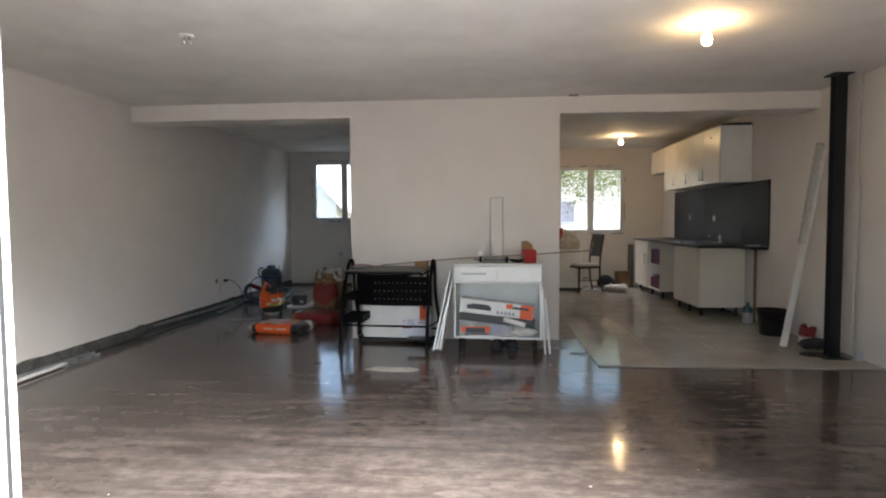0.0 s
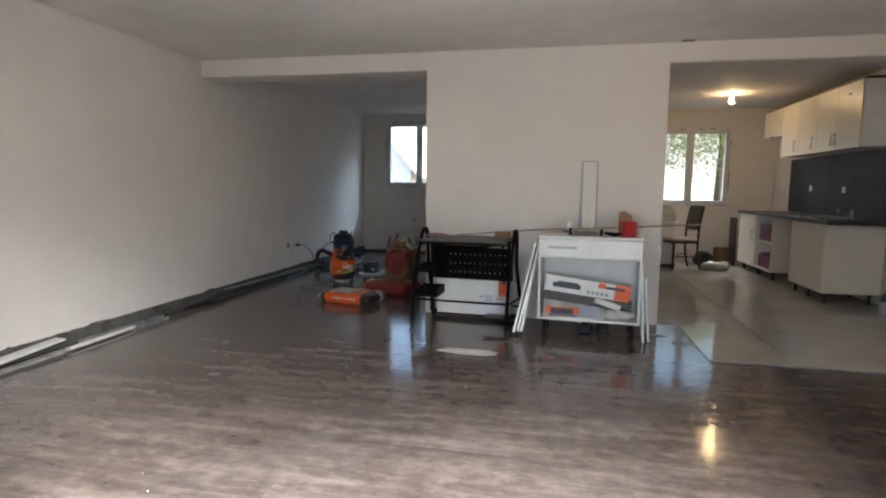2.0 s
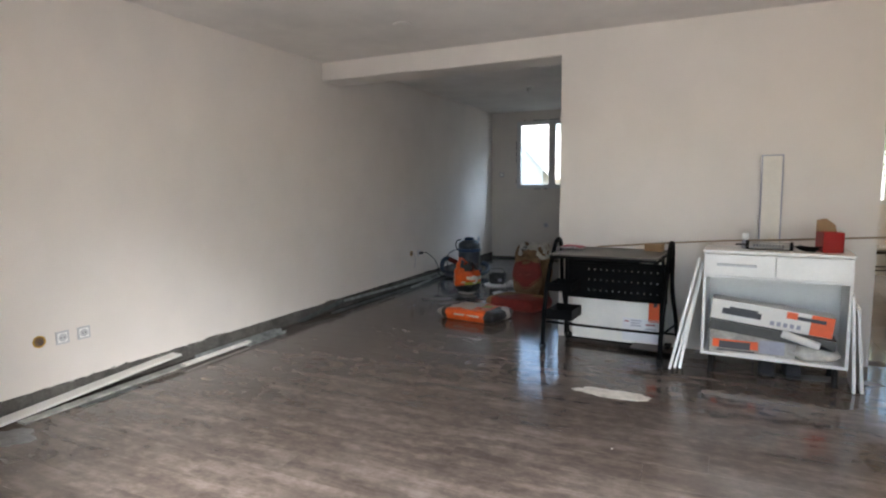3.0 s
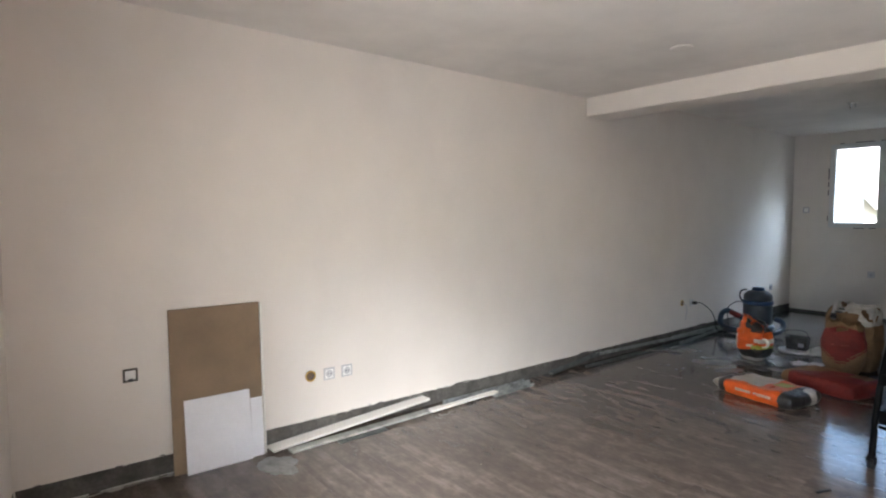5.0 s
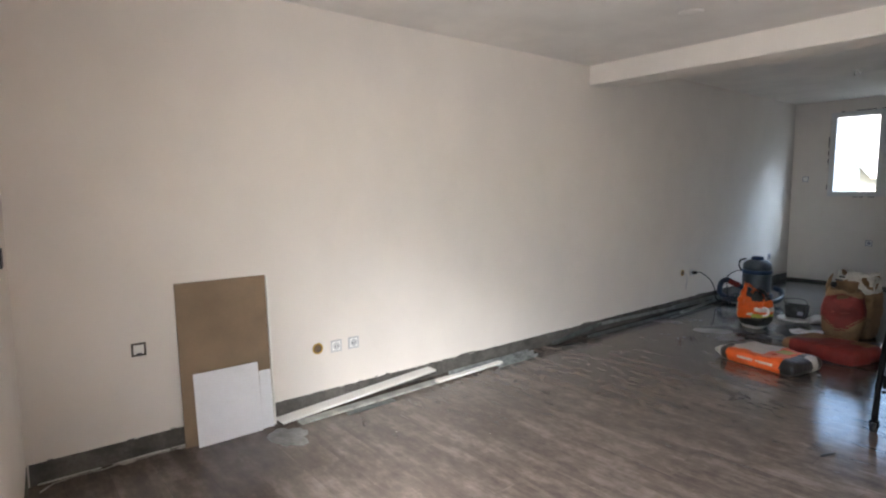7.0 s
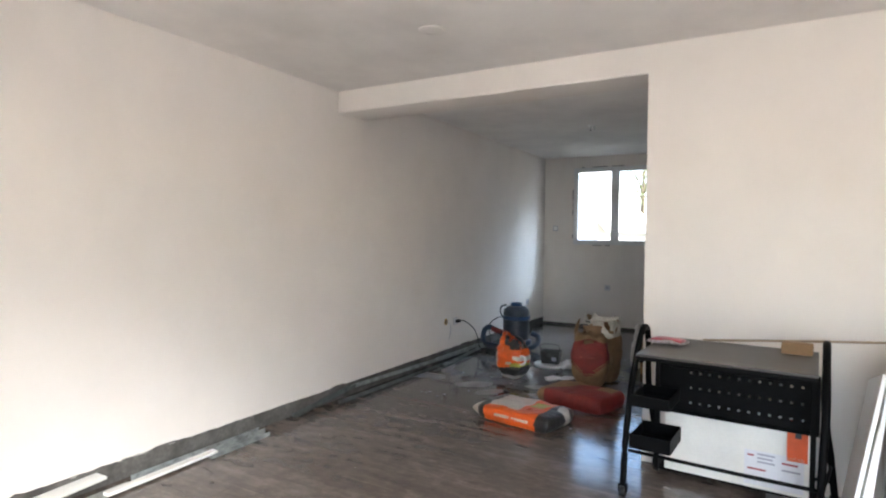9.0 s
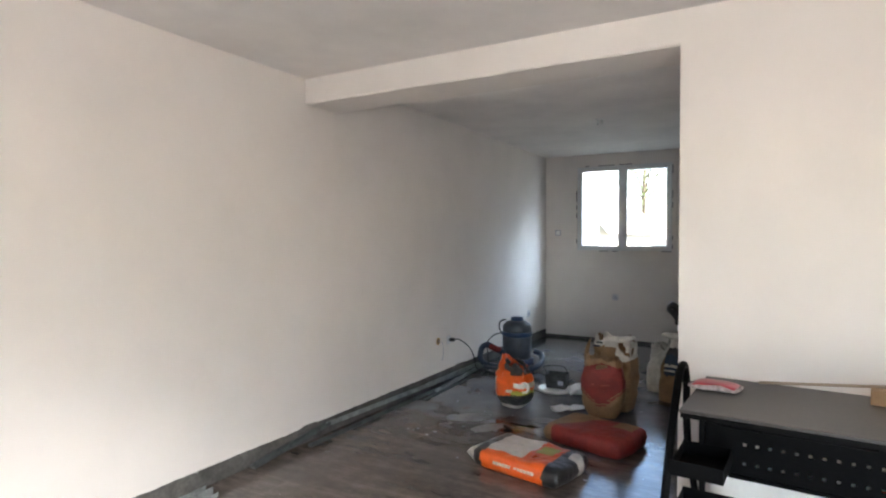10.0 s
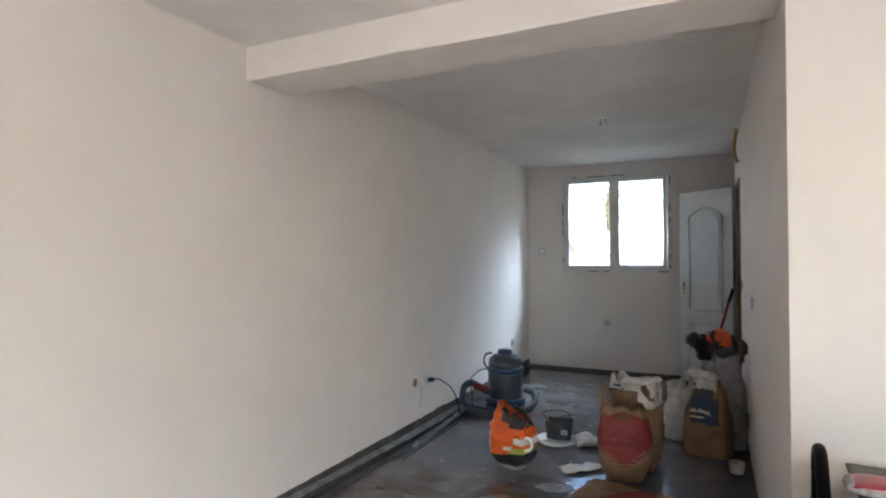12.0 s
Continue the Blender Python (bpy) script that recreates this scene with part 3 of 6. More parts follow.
# patio door frame at the front opening
pd = thing("door_1", pose(JAMB, 1.80, 0), "white patio door frame, standing open to daylight", "patio door", kind="structure")
bm = bm_new()
add_box(bm, (0.0, -0.12, 0), (0.05, 0.085, DOOR_H), 0.004)
part("door_frame", bm, M_PVC, pd, "white frame upright")
part("gasket", add_box(bm_new(), (0.0502, 0.040, 0.0), (0.054, 0.054, DOOR_H - 0.06), 0.001), M_GASKET, pd)
part("frame_head", add_box(bm_new(), (0.05, -0.12, DOOR_H - 0.06), (JAMB_R - JAMB - 0.05, 0.085, DOOR_H), 0.004), M_PVC, pd)
part("frame_upright", add_box(bm_new(), (JAMB_R - JAMB - 0.05, -0.12, 0), (JAMB_R - JAMB, 0.085, DOOR_H), 0.004), M_PVC, pd)
part("threshold", add_box(bm_new(), (0.05, -0.2, -0.03), (JAMB_R - JAMB - 0.05, 0.085, 0.012), 0.003), M_CHROME, pd, "metal threshold")

# inner door: moulded leaf with an arched panel, swung into the back room
d2 = thing("door_2", pose(-1.59, 10.76, 0.012, 0, 0, 139), "white moulded panel door with arched top panel, standing open", "door", kind="structure")
LW, LH = 0.70, 2.125
part("leaf", add_box(bm_new(), (0, -0.02, 0), (LW, 0.02, LH), 0.003), M_DOORW, d2)


def arched_outline(x0, x1, z0, z1, rise, n=14):
    pts = [(x0, z0), (x1, z0), (x1, z1 - rise)]
    for k in range(1, n):
        t = k / n
        pts.append((x1 + (x0 - x1) * t, z1 - rise + rise * math.sin(math.pi * t) ** 0.8))
    pts.append((x0, z1 - rise))
    return pts


for x0, x1, z0, z1, rise in ((0.13, LW - 0.13, 0.82, 1.94, 0.10), (0.13, LW - 0.13, 0.16, 0.66, 0.0)):
    for side in (-1, 1):
        pts = arched_outline(x0, x1, z0, z1, rise) if rise else [(x0, z0), (x1, z0), (x1, z1), (x0, z1)]
        line = [(x, side * 0.022, z) for x, z in pts]
        bm = bm_new()
        for p, q in zip(line, line[1:] + line[:1]):
            add_cyl(bm, p, q, 0.011, seg=8)
        cx, cz = (x0 + x1) / 2, (z0 + z1) / 2
        part("moulding", bm, M_DOORW, d2)
        bm = bm_new()
        k = 0.82
        f = bm.faces.new([bm.verts.new((cx + (x - cx) * k, side * 0.0215, cz + (z - cz) * (0.93 if rise else 0.8))) for x, z in pts])
        r = bmesh.ops.extrude_face_region(bm, geom=[f])
        for v in r["geom"]:
            if isinstance(v, bmesh.types.BMVert):
                v.co.y += side * 0.005
        bmesh.ops.recalc_face_normals(bm, faces=bm.faces[:])
        part("raised_panel", bm, M_DOORW, d2)
bm = bm_new()
for s in (-1, 1):
    add_box(bm, (LW - 0.075, s * 0.0205, 0.95), (LW - 0.045, s * 0.0235, 1.12), 0.001)
part("lock_plate", bm, M_CHROME, d2, "bare steel lock plate")
bm = bm_new()
for s in (-1, 1):
    add_cyl(bm, (LW - 0.06, s * 0.0235, 1.085), (LW - 0.06, s * 0.0255, 1.085), 0.012)
    add_cyl(bm, (LW - 0.06, s * 0.0235, 0.99), (LW - 0.06, s * 0.0255, 0.99), 0.010)
part("spindle_hole", bm, M_BLACKP, d2, "dark holes where the handle is missing")
fr = thing("door_frame", pose(PL, 9.98, 0), "brown wooden door lining of the inner doorway", "door frame", kind="structure")
part("jamb", add_box(bm_new(), (-0.012, 0, 0), (0.132, 0.035, 2.14), 0.003), M_FRAMEW, fr)
part("jamb", add_box(bm_new(), (-0.012, 0.765, 0), (0.132, 0.80, 2.14), 0.003), M_FRAMEW, fr)
part("head", add_box(bm_new(), (-0.012, 0.035, 2.105), (0.132, 0.765, 2.14), 0.003), M_FRAMEW, fr)


# ---- small fixtures on walls and ceiling ----
def socket(name, x, y, z, face, label, frame_mat=M_SOCKET, dark=True, size=0.078, insert=M_WHITE):
    """A wall fitting in a square frame; face is the yaw of its outward normal."""
    s = thing(name, pose(x, y, z, 0, 0, face), label, "socket", "wall sockets")
    h = size / 2
    bm = bm_new()
    for lo, hi in (((0, -h, -h), (0.008, h, -h + 0.010)), ((0, -h, h - 0.010), (0.008, h, h)), ((0, -h, -h + 0.010), (0.008, -h + 0.010, h - 0.010)), ((0, h - 0.010, -h + 0.010), (0.008, h, h - 0.010))):
        add_box(bm, lo, hi, 0.0015)
    part("frame", bm, frame_mat, s)
    part("plate", add_box(bm_new(), (0, -h + 0.010, -h + 0.010), (0.006, h - 0.010, h - 0.010), 0.001), insert, s)
    if dark:
        bm = bm_new()
        add_lathe(bm, [(0.024, 0.0), (0.024, 0.003), (0.019, 0.0032), (0.018, 0.001)], 20, (0.006, 0, 0), tilt=Euler((0, radians(90), 0)).to_matrix().to_4x4())
        part("socket_ring", bm, frame_mat, s)
        bm = bm_new()
        for dy in (-0.009, 0.009):
            add_cyl(bm, (0.005, dy, 0.0), (0.0105, dy, 0.0), 0.003, seg=8)
        part("contact", bm, M_BLACKP, s)
    return s


for yy in (3.71, 3.84):
    socket("wall_socket", XL, yy, 0.385, 0, "white wall socket in a grey frame near the floor")
socket("blank_plate", XL, 2.56, 0.58, 0, "white blank plate in a dark square frame", surf("worn_dark_frame", (0.10, 0.085, 0.075), 0.6, var=0.4, scale=40), dark=False, size=0.070)
part("tab", add_box(bm_new(), (0.006, -0.012, -0.034), (0.012, 0.012, -0.018), 0.001), M_INK, bpy.data.objects["blank_plate"])
socket("wall_socket", -3.77, YF, 1.49, -90, "small pale wall switch beside the window", M_INKG, dark=False)
socket("wall_socket", -2.96, YF, 0.61, -90, "small pale socket below the window", M_INKG)
socket("wall_socket", XL, 10.6, 0.40, 0, "small socket near the back corner", M_INKG)
socket("light_switch", PL, 8.35, 1.11, 180, "grey light switch on the inner wall", M_INKG, dark=False)
socket("light_switch", PL, 9.75, 1.16, 180, "grey light switch beside the inner doorway", M_INKG, dark=False)
socket("light_switch", -3.47, 2.018, 1.15, 86, "dark light switch frame on the front wall", M_INK, dark=False, size=0.075, insert=M_INKG)

# two open yellow wall boxes with wires
for yy, zz, wire in ((3.58, 0.39, False), (8.18, 0.41, True)):
    jb = thing("junction_box", pose(XL, yy, zz), "open yellow wall box without a cover", "junction box", "wall boxes")
    bm = bm_new()
    tilt = Euler((0, radians(90), 0)).to_matrix().to_4x4()
    add_lathe(bm, [(0.036, -0.002), (0.036, 0.004), (0.031, 0.005), (0.031, 0.0015)], 24, tilt=tilt)
    part("rim", bm, M_YELL, jb)
    part("cavity", add_cyl(bm_new(), (0.002, 0, 0), (0.0032, 0, 0), 0.028, seg=24), M_FRAMEW, jb)
    if wire:
        bm = bm_new()
        add_tube(bm, [(0.005, 0, 0), (0.03, 0.015, -0.01), (0.035, 0.04, -0.05), (0.03, 0.055, -0.11), (0.028, 0.045, -0.15), (0.03, 0.03, -0.19)], 0.0025)
        part("wire", bm, M_INKG, jb, "loose grey wire")
    else:
        bm = bm_new()
        add_tube(bm, [(0.004, 0, 0.01), (0.014, 0.012, 0.0), (0.01, 0.0, -0.015), (0.016, -0.014, 0.004)], 0.003)
        part("wire", bm, M_INK, jb, "coiled dark wire end")


def bulb_fitting(x, y, z, label):
    """A bare lit bulb in a holder on the ceiling."""
    b = thing("ceiling_bulb", pose(x, y, z), label, "bulb", "bare ceiling bulbs")
    part("holder", add_lathe(bm_new(), [(0.030, 0.0), (0.030, -0.012), (0.020, -0.016), (0.019, -0.050), (0.016, -0.052)], 20), M_WHITE, b)
    prof = [(0.013, -0.050), (0.015, -0.062), (0.026, -0.085), (0.031, -0.105), (0.027, -0.128), (0.014, -0.141), (0.003, -0.144)]
    part("glass", add_lathe(bm_new(), prof, 24), M_BULB, b, "glowing warm white glass")
    return b


bulb_fitting(1.27, 4.27, H, "bare lit bulb in a ceiling holder")
bulb_fitting(2.00, 9.70, HK, "bare lit bulb in the kitchen ceiling")


def ceiling_outlet(x, y, z, label):
    c = thing("ceiling_outlet", pose(x, y, z), label, "ceiling outlet", "empty ceiling outlets")
    part("cover", add_lathe(bm_new(), [(0.048, 0.0), (0.048, -0.004), (0.038, -0.008), (0.014, -0.009)], 24), M_WHITE, c)
    bm = bm_new()
    add_cyl(bm, (-0.016, 0, -0.008), (-0.022, 0, -0.055), 0.008, seg=10)
    add_cyl(bm, (0.016, 0, -0.008), (0.024, 0.004, -0.050), 0.008, seg=10)
    part("hook", bm, M_CHROME, c)
    return c


ceiling_outlet(-2.14, 4.20, H, "small white ceiling outlet without a lamp")
ceiling_outlet(-2.60, 8.98, HK, "small white ceiling outlet without a lamp")
solid("ceiling_patch", add_lathe(bm_new(), [(0.075, 0.0), (0.07, -0.004), (0.03, -0.006)], 26), M_CEIL, pose(-2.58, 5.55, H), "round filled patch in the ceiling", "patch")
solid("ceiling_patch", add_box(bm_new(), (-0.05, -0.02, -0.012), (0.05, 0.02, 0), 0.004), M_BROWN, pose(0.74, 6.30, H), "small brown remnant at the beam", "patch")


# ---- along the long wall ----
# leaning hardboard and white sheets
def leaning_sheet(name, y0, y1, height, th, foot, top, mat, label, category, group="", turn=0.0):
    """A sheet against the long wall: foot and top are its distances from the wall."""
    ang = math.degrees(math.atan2(foot - top, height))
    bm = add_box(bm_new(), (0, 0, 0), (th, y1 - y0, height), 0.0015)
    return solid(name, bm, mat, pose(XL + foot, y0, 0.001, 0, -ang, turn), label, category, group)


leaning_sheet("hardboard_sheet", 2.745, 3.245, 0.905, 0.010, 0.060, 0.006, M_MDF, "brown hardboard sheet leaning on the wall", "board")
solid("hardboard_edge", add_box(bm_new(), (0, 0, 0), (0.012, 0.012, 0.90), 0.002), M_WOODW, pose(XL + 0.062, 3.248, 0.001, 0, -3.2, 0), "thin white edge strip beside the hardboard", "strip")
leaning_sheet("white_sheet", 2.805, 3.165, 0.405, 0.006, 0.100, 0.052, M_SHEET, "white faced board cut leaning on the hardboard", "board", "white board cuts")
leaning_sheet("white_sheet", 3.170, 3.240, 0.345, 0.006, 0.082, 0.052, M_SHEET, "narrow white faced board cut beside a larger one", "board", "white board cuts")


def strip_on_floor(name, a, b, w, th, mat, label, category, group, z=0.001, z2=None, kind="flat"):
    """A long thin piece lying from a to b on the floor."""
    a3, b3 = Vector((*a, z)), Vector((*b, z if z2 is None else z2))
    d = b3 - a3
    yaw = math.degrees(math.atan2(d.y, d.x))
    pitch = -math.degrees(math.asin(d.z / d.length))
    L = d.length
    bm = bm_new()
    if kind == "flat":
        add_box(bm, (0, -w / 2, 0), (L, w / 2, th), 0.001)
    else:  # folded channel
        t = 0.0016
        add_box(bm, (0, -w / 2, 0), (L, w / 2, t))
        add_box(bm, (0, -w / 2, t), (L, -w / 2 + t, th))
        add_box(bm, (0, w / 2 - t, t), (L, w / 2, th * 0.8))
    return solid(name, bm, mat, pose(*a3, 0, pitch, yaw), label, category, group)


M_WOODG = surf("dirty_primed_wood", (0.40, 0.40, 0.37), 0.6, var=0.35, scale=9)
OFF = "offcuts along the wall"
strip_on_floor("white_plank", (-3.855, 3.27), (-3.905, 4.47), 0.100, 0.014, M_WOODW, "white primed plank propped along the wall foot", "plank", OFF, 0.018, 0.072)
strip_on_floor("white_plank", (-3.795, 3.37), (-3.835, 4.58), 0.070, 0.012, M_WOODG, "pale grey dirty plank lying under a white plank", "plank", OFF)
strip_on_floor("white_plank", (-3.735, 3.66), (-3.742, 4.02), 0.050, 0.004, M_GALVD, "short dull strip beside the planks", "plank", OFF)
strip_on_floor("white_plank", (-3.795, 4.43), (-3.815, 5.10), 0.048, 0.016, M_WOODW, "short white strip lying along the wall foot", "plank", OFF, 0.013)
strip_on_floor("metal_channel", (-3.865, 4.62), (-3.875, 5.52), 0.060, 0.034, M_GALV, "galvanised metal channel lying at the wall foot", "metal profile", OFF, kind="channel")
strip_on_floor("metal_channel", (-3.785, 5.04), (-3.800, 5.50), 0.045, 0.026, M_GALV, "short galvanised channel end", "metal profile", OFF, kind="channel")
strip_on_floor("metal_channel", (-3.890, 5.84), (-3.918, 6.56), 0.042, 0.028, M_GALVD, "dark metal channel propped on the wall foot", "metal profile", OFF, 0.012, 0.070, kind="channel")
strip_on_floor("metal_channel", (-3.921, 6.50), (-3.905, 8.62), 0.036, 0.026, M_GALV, "long galvanised channel lying along the wall foot", "metal profile", OFF, 0.066, 0.020, kind="channel")
strip_on_floor("metal_channel", (-3.858, 6.30), (-3.835, 8.30), 0.030, 0.022, M_GALVD, "long dark metal rail lying on the floor", "metal profile", OFF, kind="channel")
strip_on_floor("metal_channel", (-3.875, 7.86), (-3.895, 8.98), 0.044, 0.030, M_GALV, "galvanised channel lying on another", "metal profile", OFF, 0.052, 0.040, kind="channel")
strip_on_floor("metal_channel", (-3.800, 7.90), (-3.850, 9.05), 0.040, 0.022, M_GALV, "bright galvanised channel end beside the vacuum cleaner", "metal profile", OFF, 0.004, 0.030, kind="channel")
strip_on_floor("metal_channel", (-3.760, 7.62), (-3.775, 8.60), 0.026, 0.012, M_GALVD, "dark flat rail lying on the floor", "metal profile", OFF, kind="channel")


def blot(name, x, y, sx, sy, seed, mat, label, turn=0.0):
    """A thin dried spill with an uneven outline."""
    bm = bm_new()
    n = 40
    ring = []
    for k in range(n):
        a = 2 * math.pi * k / n
        r = 1 + 0.35 * noise.noise(Vector((math.cos(a) * 1.4, math.sin(a) * 1.4, seed))) + 0.18 * noise.noise(Vector((math.cos(a) * 5, math.sin(a) * 5, seed)))
        ring.append(bm.verts.new((sx * r * math.cos(a), sy * r * math.sin(a), 0)))
    f = bm.faces.new(ring)
    r = bmesh.ops.extrude_face_region(bm, geom=[f])
    for v in r["geom"]:
        if isinstance(v, bmesh.types.BMVert):
            v.co = Vector((v.co.x * 0.97, v.co.y * 0.97, 0.0022))
    bmesh.ops.recalc_face_normals(bm, faces=bm.faces[:])
    return solid(name, bm, mat, pose(x, y, 0.0006, 0, 0, turn), label, "spill", "dried spills")


M_SPILLD = surf("dried_glue", (0.20, 0.20, 0.195), 0.35, var=0.5, scale=9, fine=45)
blot("plaster_spill", -0.94, 5.13, 0.24, 0.075, 1.3, M_SMEAR, "pale dried plaster smear on the laminate")
blot("plaster_spill", -3.66, 3.24, 0.14, 0.10, 2.1, M_SPILLD, "grey dried glue patch on the laminate")
bm = bm_new()
rnd = random.Random(77)
prev = None
for k in range(34):
    yy = 2.09 + 0.70 * k / 33
    xx = XL + 0.028 + 0.016 * noise.noise(Vector((k * 0.35, 2, 0))) + (0.07 * (0.1 - k / 33) * 10 if k < 4 else 0)
    w = 0.004 + 0.011 * max(0, noise.noise(Vector((k * 0.5, 7, 1)))) + (0.014 if 16 < k < 20 or k > 29 else 0)
    row = [bm.verts.new((xx + d, yy, z)) for d, z in ((-w, 0.0), (-w * 0.7, 0.0022), (w * 0.7, 0.0022), (w, 0.0))]
    if prev:
        for q in range(3):
            bm.faces.new((prev[q], row[q], row[q + 1], prev[q + 1]))
    prev = row
bmesh.ops.recalc_face_normals(bm, faces=bm.faces[:])
solid("glue_line", bm, M_SPILL, pose(0, 0, 0.0006), "thin ragged line of dried pale glue along the wall", "spill", "dried spills")
blot("plaster_spill", -3.22, 7.40, 0.20, 0.10, 3.4, M_SPILLD, "grey dried cement smear on the floor", 30)
blot("plaster_spill", -2.98, 7.24, 0.16, 0.07, 4.9, M_SPILLD, "grey dried cement smear on the floor", 62)
blot("plaster_spill", -2.66, 7.62, 0.13, 0.06, 5.7, M_SPILLD, "small grey cement smear beside the sacks", 15)
blot("plaster_spill", 0.30, 5.95, 0.36, 0.06, 6.2, M_SPILLD, "grey dried smear beside the white cabinet", 5)
blot("plaster_spill", 0.72, 5.75, 0.10, 0.05, 8.2, M_SPILLD, "grey smear beside the tiling")
rnd = random.Random(11)
bm = bm_new()
for k in range(34):
    cx, cy = rnd.uniform(-3.7, 2.6), rnd.uniform(2.4, 9.5)
    if cx > 0.75 and cy > 5.2 or cx > -1.6 and cy > 6.3:
        continue
    r = rnd.uniform(0.0015, 0.0045)
    add_box(bm, (cx - r, cy - r * 0.6, 0.0), (cx + r, cy + r * 0.6, r * 0.6), r * 0.2)
solid("plaster_crumbs", bm, M_PAPERW, None, "small white plaster crumbs scattered on the floor", "crumbs", kind="stuff")


# ---- the black trolley ----
tr = thing("metal_trolley", pose(-1.53, 5.62, 0, 0, 0, -4), "black metal desk trolley with perforated panel and casters", "trolley")
TW = 0.86
part("top_shelf", add_box(bm_new(), (0.055, 0.055, 0.772), (TW - 0.06, 0.66, 0.784), 0.003), M_TOPDK, tr, "dusty dark grey laminate top")
part("shelf_rim", add_box(bm_new(), (0.058, 0.060, 0.752), (TW - 0.063, 0.074, 0.7715), 0.003), M_BLACK, tr)
for x in (0.0, TW - 0.01):
    k = -0.02
    bm = bm_new()
    add_tube(bm, [(x - 0.035, 0.20, 0.065), (x - 0.03, 0.215, 0.30), (x - 0.02, 0.27, 0.56), (x + k, 0.40, 0.76), (x + k, 0.465, 0.83), (x + k, 0.52, 0.85), (x + k, 0.575, 0.83), (x + k, 0.61, 0.76)], 0.017, 10)
    part("side_loop", bm, M_BLACK, tr, "bent black steel tube")
    bm = bm_new()
    add_tube(bm, [(x + k, 0.61, 0.76), (x + k, 0.64, 0.50), (x + 0.01, 0.66, 0.25), (x + 0.03, 0.65, 0.065)], 0.016, 10)
    part("rear_leg", bm, M_BLACK, tr)
    for (cx, cy) in ((x - 0.035, 0.20), (x + 0.03, 0.65)):
        bm = bm_new()
        add_cyl(bm, (cx - 0.014, cy, 0.028), (cx + 0.014, cy, 0.028), 0.027, seg=18)
        wheel = part("caster", bm, M_BLACKP, tr)
        bm = bm_new()
        add_box(bm, (cx - 0.022, cy - 0.016, 0.030), (cx - 0.016, cy + 0.016, 0.070), 0.003)
        add_box(bm, (cx + 0.016, cy - 0.016, 0.030), (cx + 0.022, cy + 0.016, 0.070), 0.003)
        add_box(bm, (cx - 0.022, cy - 0.016, 0.062), (cx + 0.022, cy + 0.016, 0.072), 0.003)
        part("fork", bm, M_BLACK, wheel)
# inner uprights that carry the top
for x in (0.075, TW - 0.075):
    part("upright", add_box(bm_new(), (x - 0.012, 0.43, 0.10), (x + 0.012, 0.454, 0.763), 0.002), M_BLACK, tr)
    part("side_rail", add_tube(bm_new(), [(x, 0.08, 0.745), (x, 0.3, 0.745), (x, 0.64, 0.745)], 0.010), M_BLACK, tr)
bm = bm_new()
add_tube(bm, [(0.17, 0.13, 0.736), (0.30, 0.12, 0.736), (0.64, 0.12, 0.736)], 0.009)
add_tube(bm, [(0.17, 0.13, 0.736), (0.15, 0.28, 0.738), (0.15, 0.46, 0.74)], 0.009)
add_tube(bm, [(0.64, 0.12, 0.736), (0.67, 0.28, 0.738), (0.67, 0.46, 0.74)], 0.009)
part("sliding_frame", bm, M_BLACK, tr)


def perforated(w, h, th, rows, cols, hole, left):
    """A plate in the xz plane with real square-cornered holes."""
    xs, zs = [0.0], [0.0]
    for c in range(cols):
        cx = left + (w - left - 0.05) * (c + 0.5) / cols
        xs += [cx - hole, cx + hole]
    xs.append(w)
    for r in range(rows):
        cz = h * (r + 0.6) / (rows + 0.2)
        zs += [cz - hole, cz + hole]
    zs.append(h)
    bm = bm_new()
    grid = {}
    for s in (0, 1):
        for i, x in enumerate(xs):
            for k, z in enumerate(zs):
                grid[s, i, k] = bm.verts.new((x, th * s, z))
    solidcell = lambda i, k: not (i % 2 == 1 and k % 2 == 1)
    for i in range(len(xs) - 1):
        for k in range(len(zs) - 1):
            if not solidcell(i, k):
                for a, b in (((i, k), (i + 1, k)), ((i + 1, k), (i + 1, k + 1)), ((i + 1, k + 1), (i, k + 1)), ((i, k + 1), (i, k))):
                    bm.faces.new((grid[0, *a], grid[0, *b], grid[1, *b], grid[1, *a]))
                continue
            for s in (0, 1):
                q = [grid[s, i, k], grid[s, i + 1, k], grid[s, i + 1, k + 1], grid[s, i, k + 1]]
                bm.faces.new(q if s == 0 else q[::-1])
    for a, b in (((0, 0), (len(xs) - 1, 0)), ((0, len(zs) - 1), (len(xs) - 1, len(zs) - 1))):
        bm.faces.new((grid[0, *a], grid[0, *b], grid[1, *b], grid[1, *a]))
    return bm


bm = perforated(TW - 0.10, 0.262, 0.004, 3, 12, 0.0065, 0.15)
bmesh.ops.translate(bm, verts=bm.verts[:], vec=(0.05, 0.545, 0.405))
part("perforated_panel", bm, M_BLACK, tr, "black plate with rows of holes")
for z in (0.388, 0.6675):
    part("panel_rail", add_box(bm_new(), (0.05, 0.535, z), (TW - 0.05, 0.559, z + 0.0165), 0.002), M_BLACK, tr)


def tray(lo, hi, name, parent):
    bm = bm_new()
    x0, y0, z0 = lo
    x1, y1, z1 = hi
    t = 0.003
    add_box(bm, (x0, y0, z0), (x1, y1, z0 + t))
    add_box(bm, (x0, y0, z0 + t), (x1, y0 + t, z1))
    add_box(bm, (x0, y1 - t, z0 + t), (x1, y1, z1))
    add_box(bm, (x0, y0 + t, z0 + t), (x0 + t, y1 - t, z1 - 0.01))
    add_box(bm, (x1 - t, y0 + t, z0 + t), (x1, y1 - t, z1))
    return part(name, bm, M_BLACK, parent)


